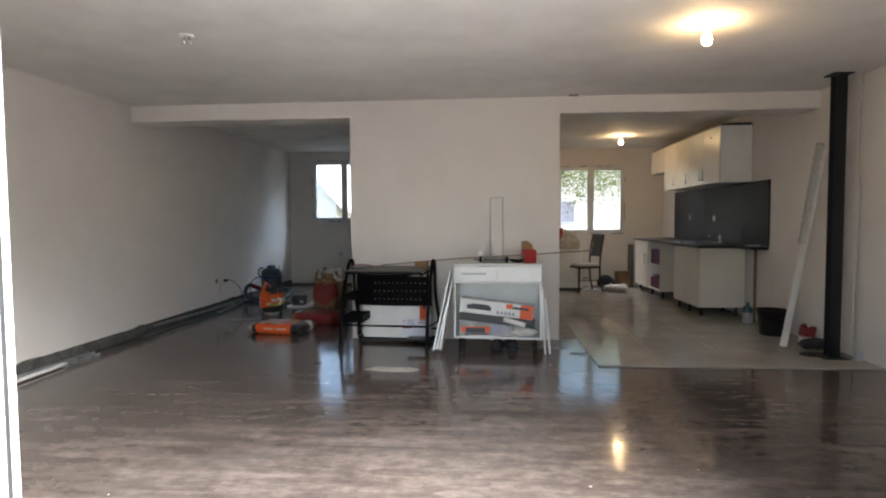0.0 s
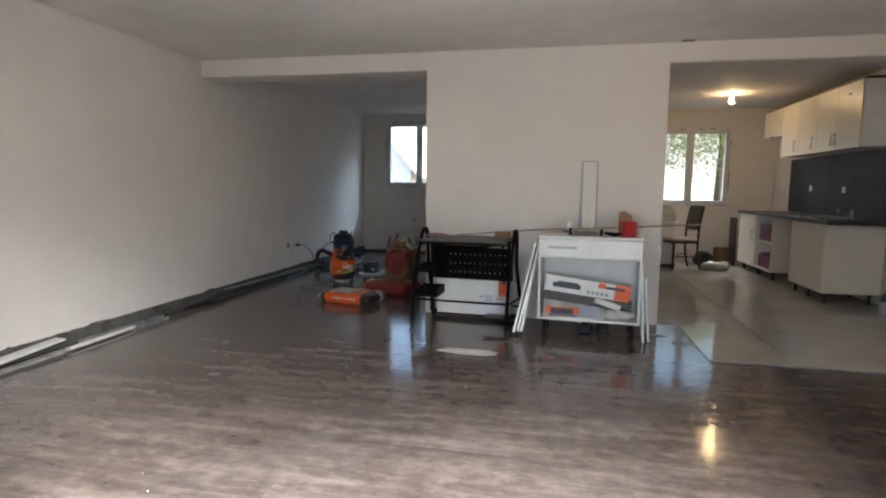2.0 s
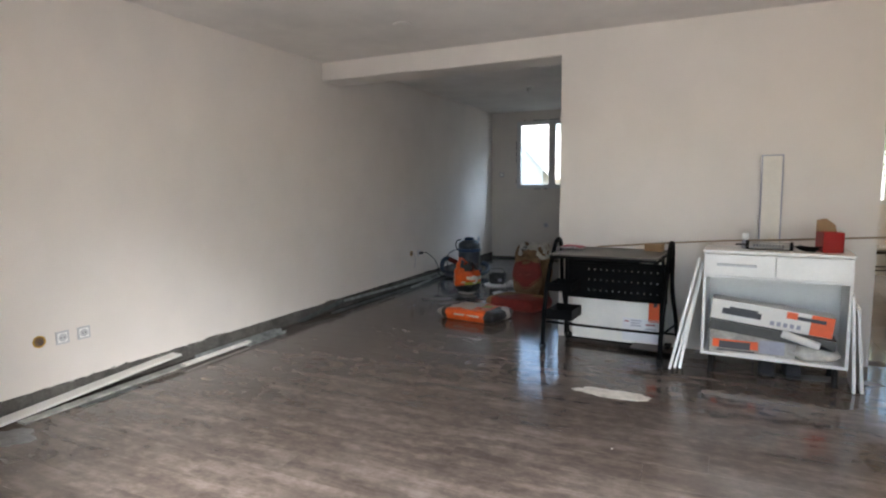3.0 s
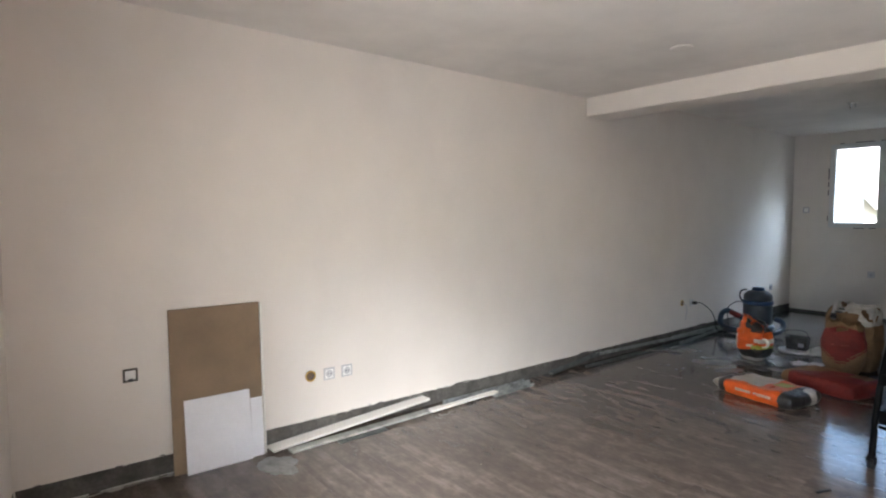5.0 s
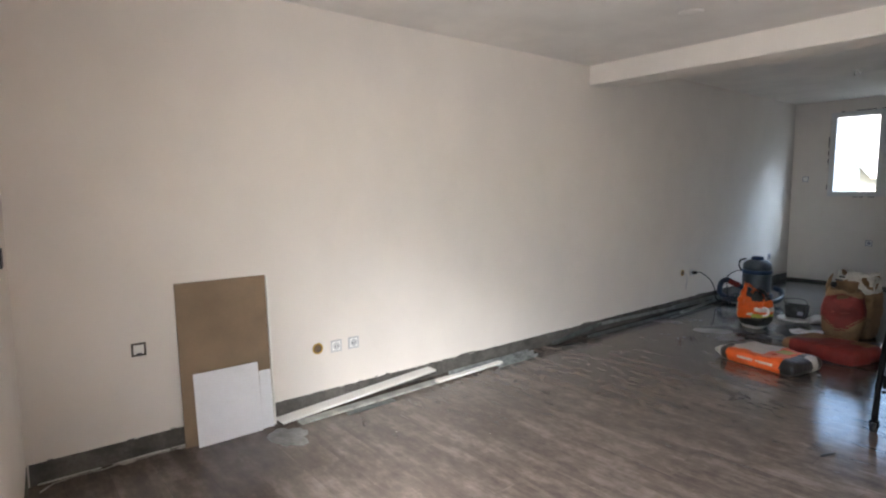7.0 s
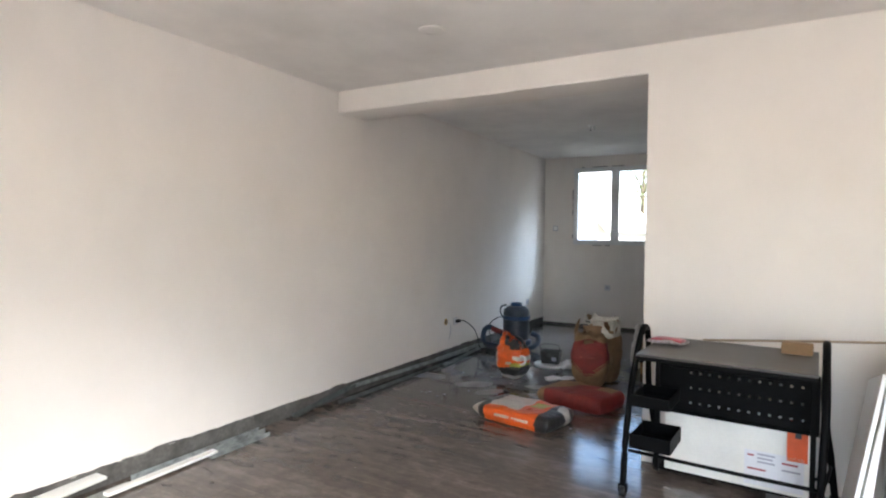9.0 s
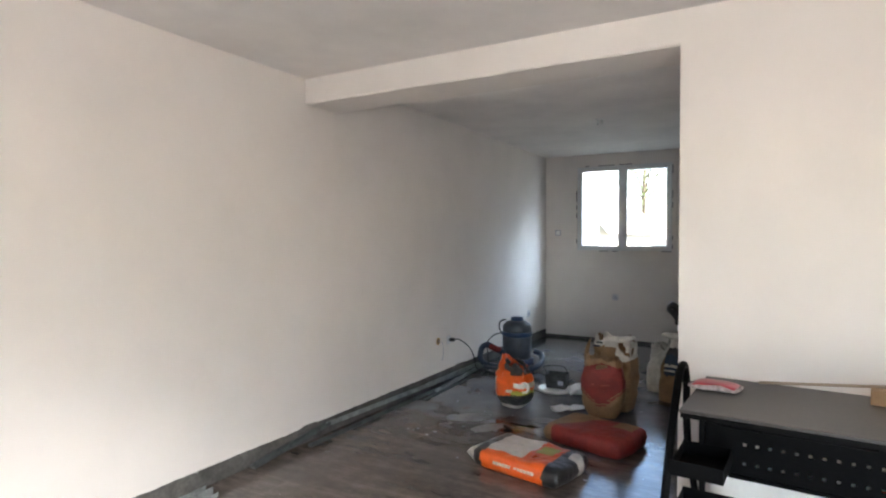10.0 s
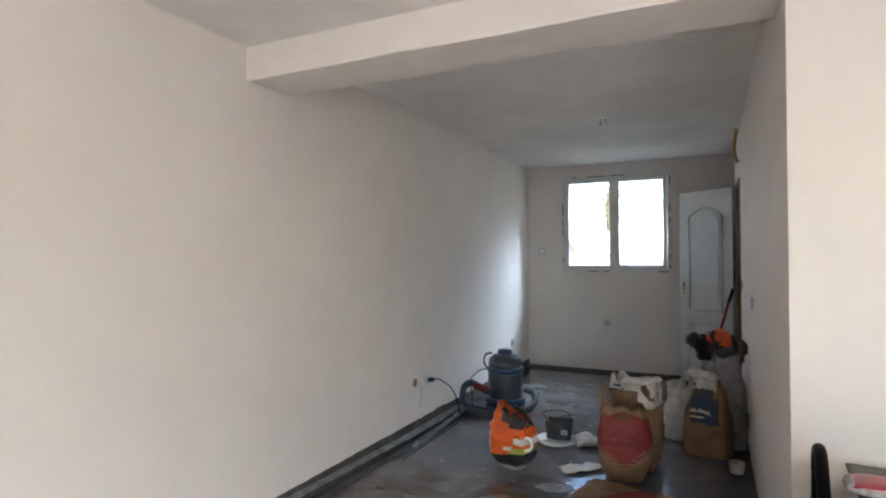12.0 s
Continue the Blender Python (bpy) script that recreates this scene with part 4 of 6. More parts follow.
tray((0.0, 0.17, 0.490), (0.19, 0.429, 0.550), "tray", tr)
tray((0.0, 0.17, 0.275), (0.20, 0.429, 0.350), "tray", tr)
part("front_bar", add_tube(bm_new(), [(-0.02, 0.24, 0.235), (0.40, 0.235, 0.235), (TW - 0.04, 0.24, 0.235)], 0.0095), M_BLACK, tr)
part("low_bar", add_tube(bm_new(), [(0.0, 0.655, 0.14), (0.40, 0.655, 0.14), (TW, 0.655, 0.14)], 0.009), M_BLACK, tr)
part("side_bar", add_tube(bm_new(), [(TW - 0.04, 0.24, 0.235), (TW - 0.02, 0.4, 0.23), (TW, 0.64, 0.22)], 0.008), M_BLACK, tr)
part("bottom_shelf", add_box(bm_new(), (0.03, 0.60, 0.034), (TW - 0.03, 0.735, 0.048), 0.002), M_BLACK, tr)
part("foot_plate", add_box(bm_new(), (TW - 0.26, 0.26, 0.100), (TW - 0.04, 0.42, 0.106), 0.002), M_TOPDK, tr, "dark grey flap")

# big white carton behind the trolley
cb = thing("carton", pose(-1.405, 6.200, 0.049, 0, 0, -4), "large white carton with orange print", "carton")
part("box", add_box(bm_new(), (0, 0, 0.001), (0.70, 0.15, 0.40), 0.005), M_CARTW, cb)
part("orange_print", add_box(bm_new(), (0.590, -0.0022, 0.18), (0.680, -0.0005, 0.39), 0.0), M_ORPL, cb, "orange printed corner")
part("dark_print", add_box(bm_new(), (0.625, -0.0034, 0.30), (0.652, -0.0024, 0.42), 0.0), M_INK, cb, "dark printed mark")
lab = part("paper_label", add_box(bm_new(), (0.40, -0.0022, 0.02), (0.665, -0.0006, 0.20), 0.0), M_SHEET, cb, "pale paper label with grey lines")
for k, (x0, x1, z) in enumerate(((0.415, 0.445, 0.215), (0.46, 0.54, 0.225), (0.46, 0.53, 0.205), (0.57, 0.64, 0.20), (0.46, 0.54, 0.185), (0.57, 0.65, 0.165), (0.415, 0.50, 0.145))):
    part("print_bar", add_box(bm_new(), (x0, -0.0034, z - 0.045), (x1, -0.0024, z - 0.036), 0.0), M_INKG if k % 3 else M_PINK, lab)

# on the trolley
pch = thing("pouch", pose(-1.375, 6.04, 0.785, 0, 0, -8), "flat clear pouch with red print on the trolley", "pouch")
part("film", add_pillow(bm_new(), (0.20, 0.15, 0.026), 3, crumple=0.008, n=14), M_POUCH, pch, "crumpled clear and white film")
bm = add_pillow(bm_new(), (0.17, 0.125, 0.024), 4, crumple=0.005, n=10)
bmesh.ops.translate(bm, verts=bm.verts[:], vec=(0.0, 0.0, 0.009))
part("print", bm, M_PINK, pch, "red printed front")
solid("carton_block", add_box(bm_new(), (-0.065, -0.035, 0), (0.065, 0.035, 0.055), 0.004), M_BROWN, pose(-0.785, 6.10, 0.785, 0, 0, -8), "small brown carton block on the trolley", "box")
solid("rod", add_tube(bm_new(), [(-1.22, 6.22, 0.792), (-0.4, 6.21, 0.862), (0.2, 6.22, 0.892), (0.90, 6.20, 0.938)], 0.0065), M_ROD, None, "long thin wooden rod across trolley and cabinet", "rod")


# ---- the white cabinet ----
CW, CD, CH = 0.825, 0.36, 0.710
cz = 0.130
cab = thing("white_cabinet", pose(-0.447, 5.800, 0, 0, 0, -4), "white melamine base cabinet with two drawers, doors missing", "cabinet")
t = 0.018
part("side_panel", add_box(bm_new(), (0, 0, cz), (t, CD, cz + CH - t), 0.0015), M_WHITE, cab)
part("side_panel", add_box(bm_new(), (CW - t, 0, cz), (CW, CD, cz + CH - t), 0.0015), M_WHITE, cab)
part("top_panel", add_box(bm_new(), (-0.006, -0.012, cz + CH - t), (CW + 0.006, CD, cz + CH), 0.002), M_WHITE, cab)
part("bottom_panel", add_box(bm_new(), (t, 0, cz), (CW - t, CD, cz + t), 0.0015), M_WHITE, cab)
part("back_panel", add_box(bm_new(), (t, CD - 0.008, cz + t), (CW - t, CD - 0.002, cz + CH - t), 0.0), M_WHITE, cab)
for k, (a, b) in enumerate(((0.004, 0.412), (0.416, CW - 0.004))):
    dr = part("drawer", add_box(bm_new(), (a, -0.018, cz + CH - 0.165), (b, -0.001, cz + CH - 0.024), 0.002), M_WHITE, cab)
    if k == 0:
        bm = bm_new()
        add_box(bm, (a + 0.075, -0.034, cz + CH - 0.100), (a + 0.305, -0.026, cz + CH - 0.084), 0.003)
        for hx in (a + 0.09, a + 0.28):
            add_box(bm, (hx, -0.030, cz + CH - 0.097), (hx + 0.012, -0.018, cz + CH - 0.087), 0.001)
        part("handle", bm, M_SOCKET, dr, "pale flat bar handle")
part("rail", add_box(bm_new(), (t, 0.0, cz + CH - 0.185), (CW - t, 0.018, cz + CH - 0.168), 0.001), M_WHITE, cab)
for x in (0.06, CW - 0.06):
    for yy in (0.05, CD - 0.05):
        part("leg", add_lathe(bm_new(), [(0.026, 0.0), (0.022, 0.012), (0.018, 0.02), (0.018, cz - 0.006), (0.027, cz - 0.002)], 14, (x, yy, 0)), M_BLACKP, cab, "short black plastic leg")
CM = cab.matrix_world.copy()


def in_cab(x, y, z, rx=0, ry=0, rz=0):
    return CM @ pose(x, y, z, rx, ry, rz)


# boxes and tools in the open compartment
tb = thing("tool_box", in_cab(0.05, 0.03, cz + t, 0, 0, 1), "pale carton with orange and black tool print", "carton")
part("box", add_box(bm_new(), (0, 0, 0.0005), (0.50, 0.16, 0.150), 0.003), M_SPILL, tb)
part("orange_print", add_box(bm_new(), (0.02, -0.0022, 0.035), (0.29, -0.0006, 0.090), 0.0), M_ORPL, tb, "orange printed field")
part("dark_print", add_box(bm_new(), (0.06, -0.0036, 0.030), (0.245, -0.0026, 0.080), 0.0), M_INK, tb, "dark printed tool")
part("grey_print", add_box(bm_new(), (0.30, -0.0022, 0.02), (0.44, -0.0006, 0.105), 0.0), M_INKG, tb, "grey printed field")
part("ink_bar", add_box(bm_new(), (0.05, -0.0022, 0.012), (0.27, -0.0006, 0.024), 0.0), M_INK, tb)
rod2 = thing("dark_board", in_cab(0.045, 0.10, cz + t + 0.190, 0, 6.0, 0), "dark narrow board lying slantwise in the cabinet", "board")
part("board", add_box(bm_new(), (0.0, -0.075, -0.034), (0.72, 0.10, 0.034), 0.003), M_TOPDK, rod2)
bx = thing("tool_carton", in_cab(0.045, 0.06, cz + t + 0.226, 0, 6.0, 0), "long white tool carton with an orange end", "carton")
part("box", add_box(bm_new(), (0, 0, 0.0), (0.70, 0.16, 0.135), 0.003), M_CARTW, bx)
part("orange_end", add_box(bm_new(), (0.575, -0.0022, 0.003), (0.699, -0.0006, 0.133), 0.0), M_ORPL, bx, "orange printed end")
part("dark_wordmark", add_box(bm_new(), (0.50, -0.0036, 0.085), (0.655, -0.0026, 0.108), 0.0), M_INK, bx, "dark printed band")
part("orange_band", add_box(bm_new(), (0.44, -0.0032, 0.085), (0.50, -0.0012, 0.128), 0.0), M_ORPL, bx, "orange printed band")
bm = bm_new()
add_box(bm, (0.07, -0.0028, 0.042), (0.30, -0.0008, 0.082), 0.0)
add_box(bm, (0.11, -0.0028, 0.0825), (0.28, -0.0008, 0.096), 0.0)
part("tool_picture", bm, M_INK, bx, "dark picture of a tool")
for k in range(5):
    part("print_mark", add_box(bm_new(), (0.355 + k * 0.037, -0.0028, 0.022), (0.378 + k * 0.037, -0.0008, 0.050), 0.0), M_INKG, bx)
crt = thing("cartridge", in_cab(0.47, -0.002, cz + t + 0.175, 0, 17, 0), "pale sealant cartridge lying on boxes", "cartridge")
part("tube", add_cyl(bm_new(), (0, 0, 0), (0.21, 0, 0), 0.025, seg=18), M_CARTW, crt)
part("nozzle", add_cyl(bm_new(), (0.21, 0, 0), (0.28, 0, 0), 0.010, 0.003, seg=12), M_BLACKP, crt)
clo = add_pillow(bm_new(), (0.24, 0.20, 0.12), 8, crumple=0.03, n=10)
solid("rag", clo, M_PAPERW, in_cab(0.66, 0.12, cz + t), "crumpled pale rag in the cabinet", "rag")
solid("offcut", add_box(bm_new(), (0, 0, 0), (0.30, 0.03, 0.010), 0.001), M_CARTW, in_cab(0.14, 0.004, cz + t + 0.0005), "white flat strip on the cabinet floor", "strip")
# dark things under the cabinet
for k, (x, y, sx, sy, sz) in enumerate(((0.40, 0.08, 0.16, 0.22, 0.115), (0.54, 0.10, 0.15, 0.24, 0.105))):
    shoe = thing("work_shoe", in_cab(x, y + 0.12, 0, 0, 0, 88 + k * 6), "dark worn work shoe under the cabinet", "shoe", "shoes under the cabinet")
    part("upper", add_pillow(bm_new(), (0.25, 0.10, 0.11), 20 + k, crumple=0.010, n=12), M_CLOTH, shoe)
    part("sole", add_pillow(bm_new(), (0.27, 0.108, 0.03), 30 + k, power=0.25, crumple=0.002, n=10), M_BLACKP, shoe)

# on the cabinet top
ztop = cz + CH + 0.0005
bt = thing("bottle", in_cab(0.235, 0.20, ztop), "small bottle with a white cap", "bottle")
part("body", add_lathe(bm_new(), [(0.021, 0), (0.022, 0.004), (0.022, 0.050), (0.014, 0.060)], 18), M_INKG, bt)
part("cap", add_lathe(bm_new(), [(0.020, 0.0605), (0.021, 0.063), (0.020, 0.100), (0.017, 0.103)], 18), M_WHITE, bt)
gun = thing("caulking_gun", in_cab(0.20, 0.13, ztop + 0.004, 0, 0, -4), "caulking gun with a printed cartridge, lying on the cabinet", "caulking gun")
part("cartridge", add_cyl(bm_new(), (0.06, 0, 0.028), (0.29, 0, 0.026), 0.0245, seg=18), M_SPILL, gun, "pale cartridge with dark lettering")
bm = bm_new()
for k in range(10):
    add_box(bm, (0.085 + k * 0.018, -0.0262, 0.018), (0.097 + k * 0.018, -0.0235, 0.036), 0.0)
part("print_bars", bm, M_INK, gun, "dark unreadable print")
bm = bm_new()
add_tube(bm, [(0.05, 0, 0.004), (0.17, 0, 0.004), (0.30, 0, 0.006)], 0.006)
add_cyl(bm, (0.292, 0, 0.026), (0.31, 0, 0.026), 0.029, seg=18)
add_cyl(bm, (0.04, 0, 0.028), (0.058, 0, 0.028), 0.029, seg=18)
part("cradle", bm, M_BLACK, gun)
bm = bm_new()
add_tube(bm, [(0.31, 0, 0.026), (0.42, 0, 0.028), (0.50, 0.01, 0.03)], 0.004)
add_tube(bm, [(0.33, 0, 0.026), (0.37, -0.02, 0.012), (0.43, -0.04, 0.010)], 0.010)
add_tube(bm, [(0.34, 0, 0.03), (0.39, 0.02, 0.020), (0.45, 0.03, 0.012)], 0.008)
part("trigger_grip", bm, M_BLACK, gun)
bm = add_tube(bm_new(), [(-0.02, 0, 0.028), (0.02, 0, 0.028), (0.04, 0, 0.028)], 0.006)
part("nozzle", bm, M_BLACKP, gun)
rb = thing("red_box", in_cab(0.665, 0.085, ztop, 0, 0, 14), "red carton with torn brown flap on the cabinet", "carton")
bm = bm_new()
w, d, h = 0.115, 0.13, 0.125
for lo, hi in (((0, 0, 0), (w, d, 0.004)), ((0, 0, 0.004), (w, 0.004, h)), ((0, d - 0.004, 0.004), (w, d, h)), ((0, 0.004, 0.004), (0.004, d - 0.004, h)), ((w - 0.004, 0.004, 0.004), (w, d - 0.004, h))):
    add_box(bm, lo, hi)
part("box", bm, M_REDPL, rb)
bm = bm_new()
ring = [(0.0, 0.0), (w, 0.0), (w * 0.92, 0.045), (w * 0.45, 0.085), (0.0, 0.075)]
f = bm.faces.new([bm.verts.new((x, d - 0.004, h + z)) for x, z in ring])
r = bmesh.ops.extrude_face_region(bm, geom=[f])
for v in r["geom"]:
    if isinstance(v, bmesh.types.BMVert):
        v.co.y += 0.004
bmesh.ops.recalc_face_normals(bm, faces=bm.faces[:])
part("flap", bm, M_BROWN, rb, "brown torn flap standing up")
part("contents", add_box(bm_new(), (0.008, 0.008, 0.004), (w - 0.008, d - 0.008, h * 0.9), 0.004), M_BROWN, rb)

# boards leaning by the cabinet
def lean_board(foot, top, w, th, mat, label, category, group, yaw=0.0, name="white_board"):
    """A board from foot to top (points at its middle); width across, thickness toward the lean."""
    f, tp = Vector(foot), Vector(top)
    zax = (tp - f).normalized()
    xax = Vector((math.cos(radians(yaw)), math.sin(radians(yaw)), 0))
    yax = zax.cross(xax).normalized()
    xax = yax.cross(zax).normalized()
    m = Matrix((xax, yax, zax)).transposed().to_4x4()
    m.translation = f
    L = (tp - f).length
    return solid(name, add_box(bm_new(), (-w / 2, -th / 2, 0.0), (w / 2, th / 2, L), 0.002), mat, m, label, category, group)


for k in range(3):
    lean_board((-0.635 + 0.030 * k, 5.76 + 0.02 * k, 0.006), (-0.482 + 0.012 * k, 5.98 + 0.02 * k, (0.735, 0.60, 0.70)[k]), 0.018, 0.30, M_WHITE,
               "white melamine shelf board leaning on the cabinet", "board", "white boards by the cabinet", 2)
for k in range(2):
    lean_board((0.418 + 0.045 * k, 5.84 + 0.02 * k, 0.004), (0.388 + 0.034 * k, 5.85 + 0.02 * k, (0.60, 0.52)[k]), 0.018, 0.30, M_WHITE,
               "white melamine board standing against the cabinet", "board", "white boards by the cabinet", -6)
nb = thing("narrow_board", pose(-0.030, 6.275, 0.004, -2.9, 0, 0), "narrow pale board with drawn edge shadows standing behind the cabinet", "board")
part("face", add_box(bm_new(), (-0.060, -0.012, 0), (0.060, 0.012, 1.47), 0.002), surf("pale_laminate", (0.70, 0.655, 0.59), 0.5, var=0.06), nb)
# grey strips put the shadow line round the board into colour
for x in (-0.065, 0.065):
    part("edge", add_box(bm_new(), (x - 0.0045, -0.014, 0), (x + 0.0045, 0.012, 1.478), 0.001), M_INKG, nb, "grey strip in place of edge shadow")
part("edge", add_box(bm_new(), (-0.060, -0.014, 1.4705), (0.060, 0.012, 1.478), 0.001), M_INKG, nb, "grey strip in place of edge shadow")


# ---- back room: sacks, vacuum and tools ----
def lying_orange(x, y, z):
    """Pale top panel, orange sides, black bands, white tip."""
    if x < -0.74:
        return 1
    if x < -0.56 or x > 0.66:
        return 1 if x > 0.78 and 0.1 < y < 0.6 else 2
    if z > 0.66 and y > -0.66:
        if x < 0.16:
            return 1
        return 3 if 0.0 < y < 0.6 and 0.22 < x < 0.56 else 0
    return 0


s1 = thing("cement_sack", pose(-2.480, 6.725, 0.001, 0, 0, -10), "full orange and white cement sack lying flat", "sack", "building sacks")
part("sack", add_pillow(bm_new(), (0.70, 0.41, 0.118), 5, power=0.32, crumple=0.011, n=56, matf=lying_orange, square=9.0, tip=0.9), [M_ORANGE, M_SACKW, M_SACKB, M_SACKG], s1)
rnd = random.Random(3)
x = -0.10
for k in range(13):
    w = rnd.uniform(0.012, 0.02)
    if k != 6:
        part("print_bar", add_box(bm_new(), (x, -0.209, 0.050), (x + w, -0.201, 0.068), 0.001), M_SACKW, s1)
    x += w + 0.006


def lying_red(x, y, z):
    return 1 if x > -0.30 + 0.45 * y and not (0.35 < x < 0.82 and y > 0.15 and z > 0.5) else 0


s2 = thing("cement_sack", pose(-2.21, 7.34, 0.001, 0, 0, -14), "full red and brown paper sack lying flat", "sack", "building sacks")
part("sack", add_pillow(bm_new(), (0.60, 0.43, 0.135), 6, power=0.3, crumple=0.010, n=50, matf=lying_red, square=9.0), [M_KRAFT, M_REDP], s2)


def upright_orange(x, y, z):
    if z < 0.08:
        return 1
    if z < 0.27 + 0.05 * x:
        return 2
    if x < -0.66 and z < 0.62:
        return 1
    if z > 0.72 and x > 0.05 + 0.5 * (0.9 - z):
        return 2
    if 0.35 < x and 0.27 < z < 0.40:
        return 3
    if 0.0 < x < 0.5 and 0.34 < z < 0.40 or 0.52 < x and 0.46 < z < 0.56:
        return 1
    return 0


s3 = thing("cement_sack", pose(-3.035, 7.86, 0.001, 0, 0, -12), "half-empty orange cement sack standing open", "sack", "building sacks")
part("sack", add_standing_sack(bm_new(), 0.29, 0.21, 0.40, 2.0, 0.036, n=52, rows=44, matf=upright_orange, pinch=0.20, top_noise=0.03, lean=(0.03, 0), slant=0.20, foot=0.60), [M_ORANGE, M_SACKW, M_SACKB, M_SACKG], s3)
bm = bm_new()
add_tube(bm, [(-0.03, -0.05, 0.395), (0.03, -0.07, 0.365), (0.08, -0.08, 0.335), (0.135, -0.06, 0.30)], 0.015, ribs=0.25)
add_tube(bm, [(0.0, 0.05, 0.385), (0.07, 0.06, 0.355), (0.13, 0.0, 0.31)], 0.015, ribs=0.25)
part("torn_edge", bm, M_SACKB, s3, "black torn plastic edge")
tape = thing("tape_roll", pose(-2.895, 7.765, 0.172, 80, 0, -8), "white tape roll leaning on the orange sack", "tape roll")
part("ring", add_lathe(bm_new(), [(0.031, -0.012), (0.046, -0.012), (0.046, 0.012), (0.031, 0.012), (0.031, -0.012)], 26, ring=True), M_WHITE, tape)
tape.location.z = 0.19


def upright_red(x, y, z):
    if y < 0.45 and 0.18 + 0.26 * abs(x) < z < 0.93 - 0.10 * abs(x):
        return 0 if 0.205 + 0.26 * abs(x) < z < 0.225 + 0.26 * abs(x) else 3 if 0.56 < z < 0.575 and abs(x) < 0.5 else 1
    return 0


s4 = thing("paper_sack", pose(-2.31, 7.98, 0.001, 0, 0, 4), "open brown paper sack with red print", "sack", "building sacks")
part("sack", add_standing_sack(bm_new(), 0.30, 0.23, 0.47, 3.0, 0.026, n=60, rows=48, matf=upright_red, top_noise=0.04, pinch=0.26, foot=0.74), [M_KRAFT, M_REDP, M_PAPERW, surf("faded_red_print", (0.30, 0.06, 0.045), 0.7)], s4)
bm = add_pillow(bm_new(), (0.24, 0.075, 0.03), 12, crumple=0.02, n=10)
bmesh.ops.transform(bm, verts=bm.verts[:], matrix=pose(-0.125, 0.06, 0.48, 0, -78, 10))
part("torn_flap", bm, M_KRAFT, s4, "torn brown flap")


def kraft_back(x, y, z):
    return 2 if z > 0.90 or (x > 0.3 and z > 0.72) else 0


s5 = thing("paper_sack", pose(-2.27, 8.24, 0.001, 0, 0, -6), "open brown paper sack with a torn white mouth", "sack", "building sacks")
part("sack", add_standing_sack(bm_new(), 0.30, 0.24, 0.58, 7.0, 0.034, n=44, rows=32, matf=kraft_back, top_noise=0.05, foot=0.9), [M_KRAFT, M_REDP, M_PAPERW], s5)
bm = add_pillow(bm_new(), (0.26, 0.10, 0.05), 14, crumple=0.025, n=10)
bmesh.ops.transform(bm, verts=bm.verts[:], matrix=pose(0.06, -0.08, 0.565, 8, -6, 6))
part("torn_flap", bm, M_PAPERW, s5, "rolled white paper edge")
for k in range(2):
    part("print_bar", add_box(bm_new(), (-0.14 + k * 0.03, -0.158, 0.52 + k * 0.03), (-0.08 + k * 0.02, -0.150, 0.535 + k * 0.03), 0.001), M_INK, s5)


def kraft_blue(x, y, z):
    if y < 0.1 and 0.40 < z < 0.72 and -0.60 < x < 0.60:
        return 2 if 0.53 < z < 0.57 and x < 0.3 or 0.46 < z < 0.485 and x < 0.1 else 1
    if y < 0.1 and 0.72 < z < 0.82 and -0.5 < x < 0.3:
        return 3
    return 2 if z > 0.80 and x < 0.45 else 0


s6 = thing("paper_sack", pose(-1.83, 8.70, 0.001, 0, 0, -14), "brown paper sack with a dark blue print panel", "sack", "building sacks")
part("sack", add_standing_sack(bm_new(), 0.31, 0.24, 0.57, 11.0, 0.024, n=52, rows=44, matf=kraft_blue, waist=0.66, top_noise=0.05, lean=(0.01, 0)), [M_KRAFT, M_BLUEP, M_PAPERW, M_INK], s6)
bm = add_pillow(bm_new(), (0.22, 0.08, 0.05), 54, crumple=0.022, n=12)
bmesh.ops.transform(bm, verts=bm.verts[:], matrix=pose(-0.04, -0.03, 0.535, 6, 8, -6))
part("torn_mouth", bm, M_PAPERW, s6, "crumpled pale torn mouth")
s7 = thing("plastic_bag", pose(-2.02, 9.02, 0.001, 0, 0, 10), "translucent white plastic bag half full", "bag")
part("bag", add_standing_sack(bm_new(), 0.26, 0.24, 0.42, 13.0, 0.035, waist=0.4, top_noise=0.06), M_PAPERW, s7)
s8 = thing("rubbish_bag", pose(-1.73, 8.98, 0.001, 0, 0, 20), "grey translucent rubbish bag against the wall", "bag")
part("bag", add_standing_sack(bm_new(), 0.26, 0.34, 0.66, 17.0, 0.04, waist=0.25, top_noise=0.05), surf("grey_bag_film", (0.30, 0.30, 0.30), 0.3, var=0.4, scale=10, bump=0.6, dist=0.01), s8)
s9 = thing("black_bag", pose(-1.76, 9.00, 0.62, 0, 0, 0), "crumpled shiny black plastic bag on the rubbish bags", "bag")
bm = add_pillow(bm_new(), (0.36, 0.22, 0.20), 21, crumple=0.075, n=34, freq=11.0)
part("bag", bm, M_SACKB, s9)
bm = add_pillow(bm_new(), (0.16, 0.12, 0.12), 22, crumple=0.04, n=10)
bmesh.ops.transform(bm, verts=bm.verts[:], matrix=pose(-0.15, 0, 0.08, 0, 20, 0))
part("knot", bm, M_SACKB, s9)
s10 = thing("orange_basin", pose(-1.75, 8.97, 0.775, 14, 14, 0), "orange plastic basin upside down on the bags", "basin")
part("shell", add_lathe(bm_new(), [(0.100, 0.0), (0.106, 0.005), (0.098, 0.012), (0.085, 0.045), (0.060, 0.075), (0.026, 0.088), (0.004, 0.090)], 26), M_ORPL, s10)
br = thing("broom", pose(0, 0, 0), "red-handled broom leaning in the doorway corner", "broom")
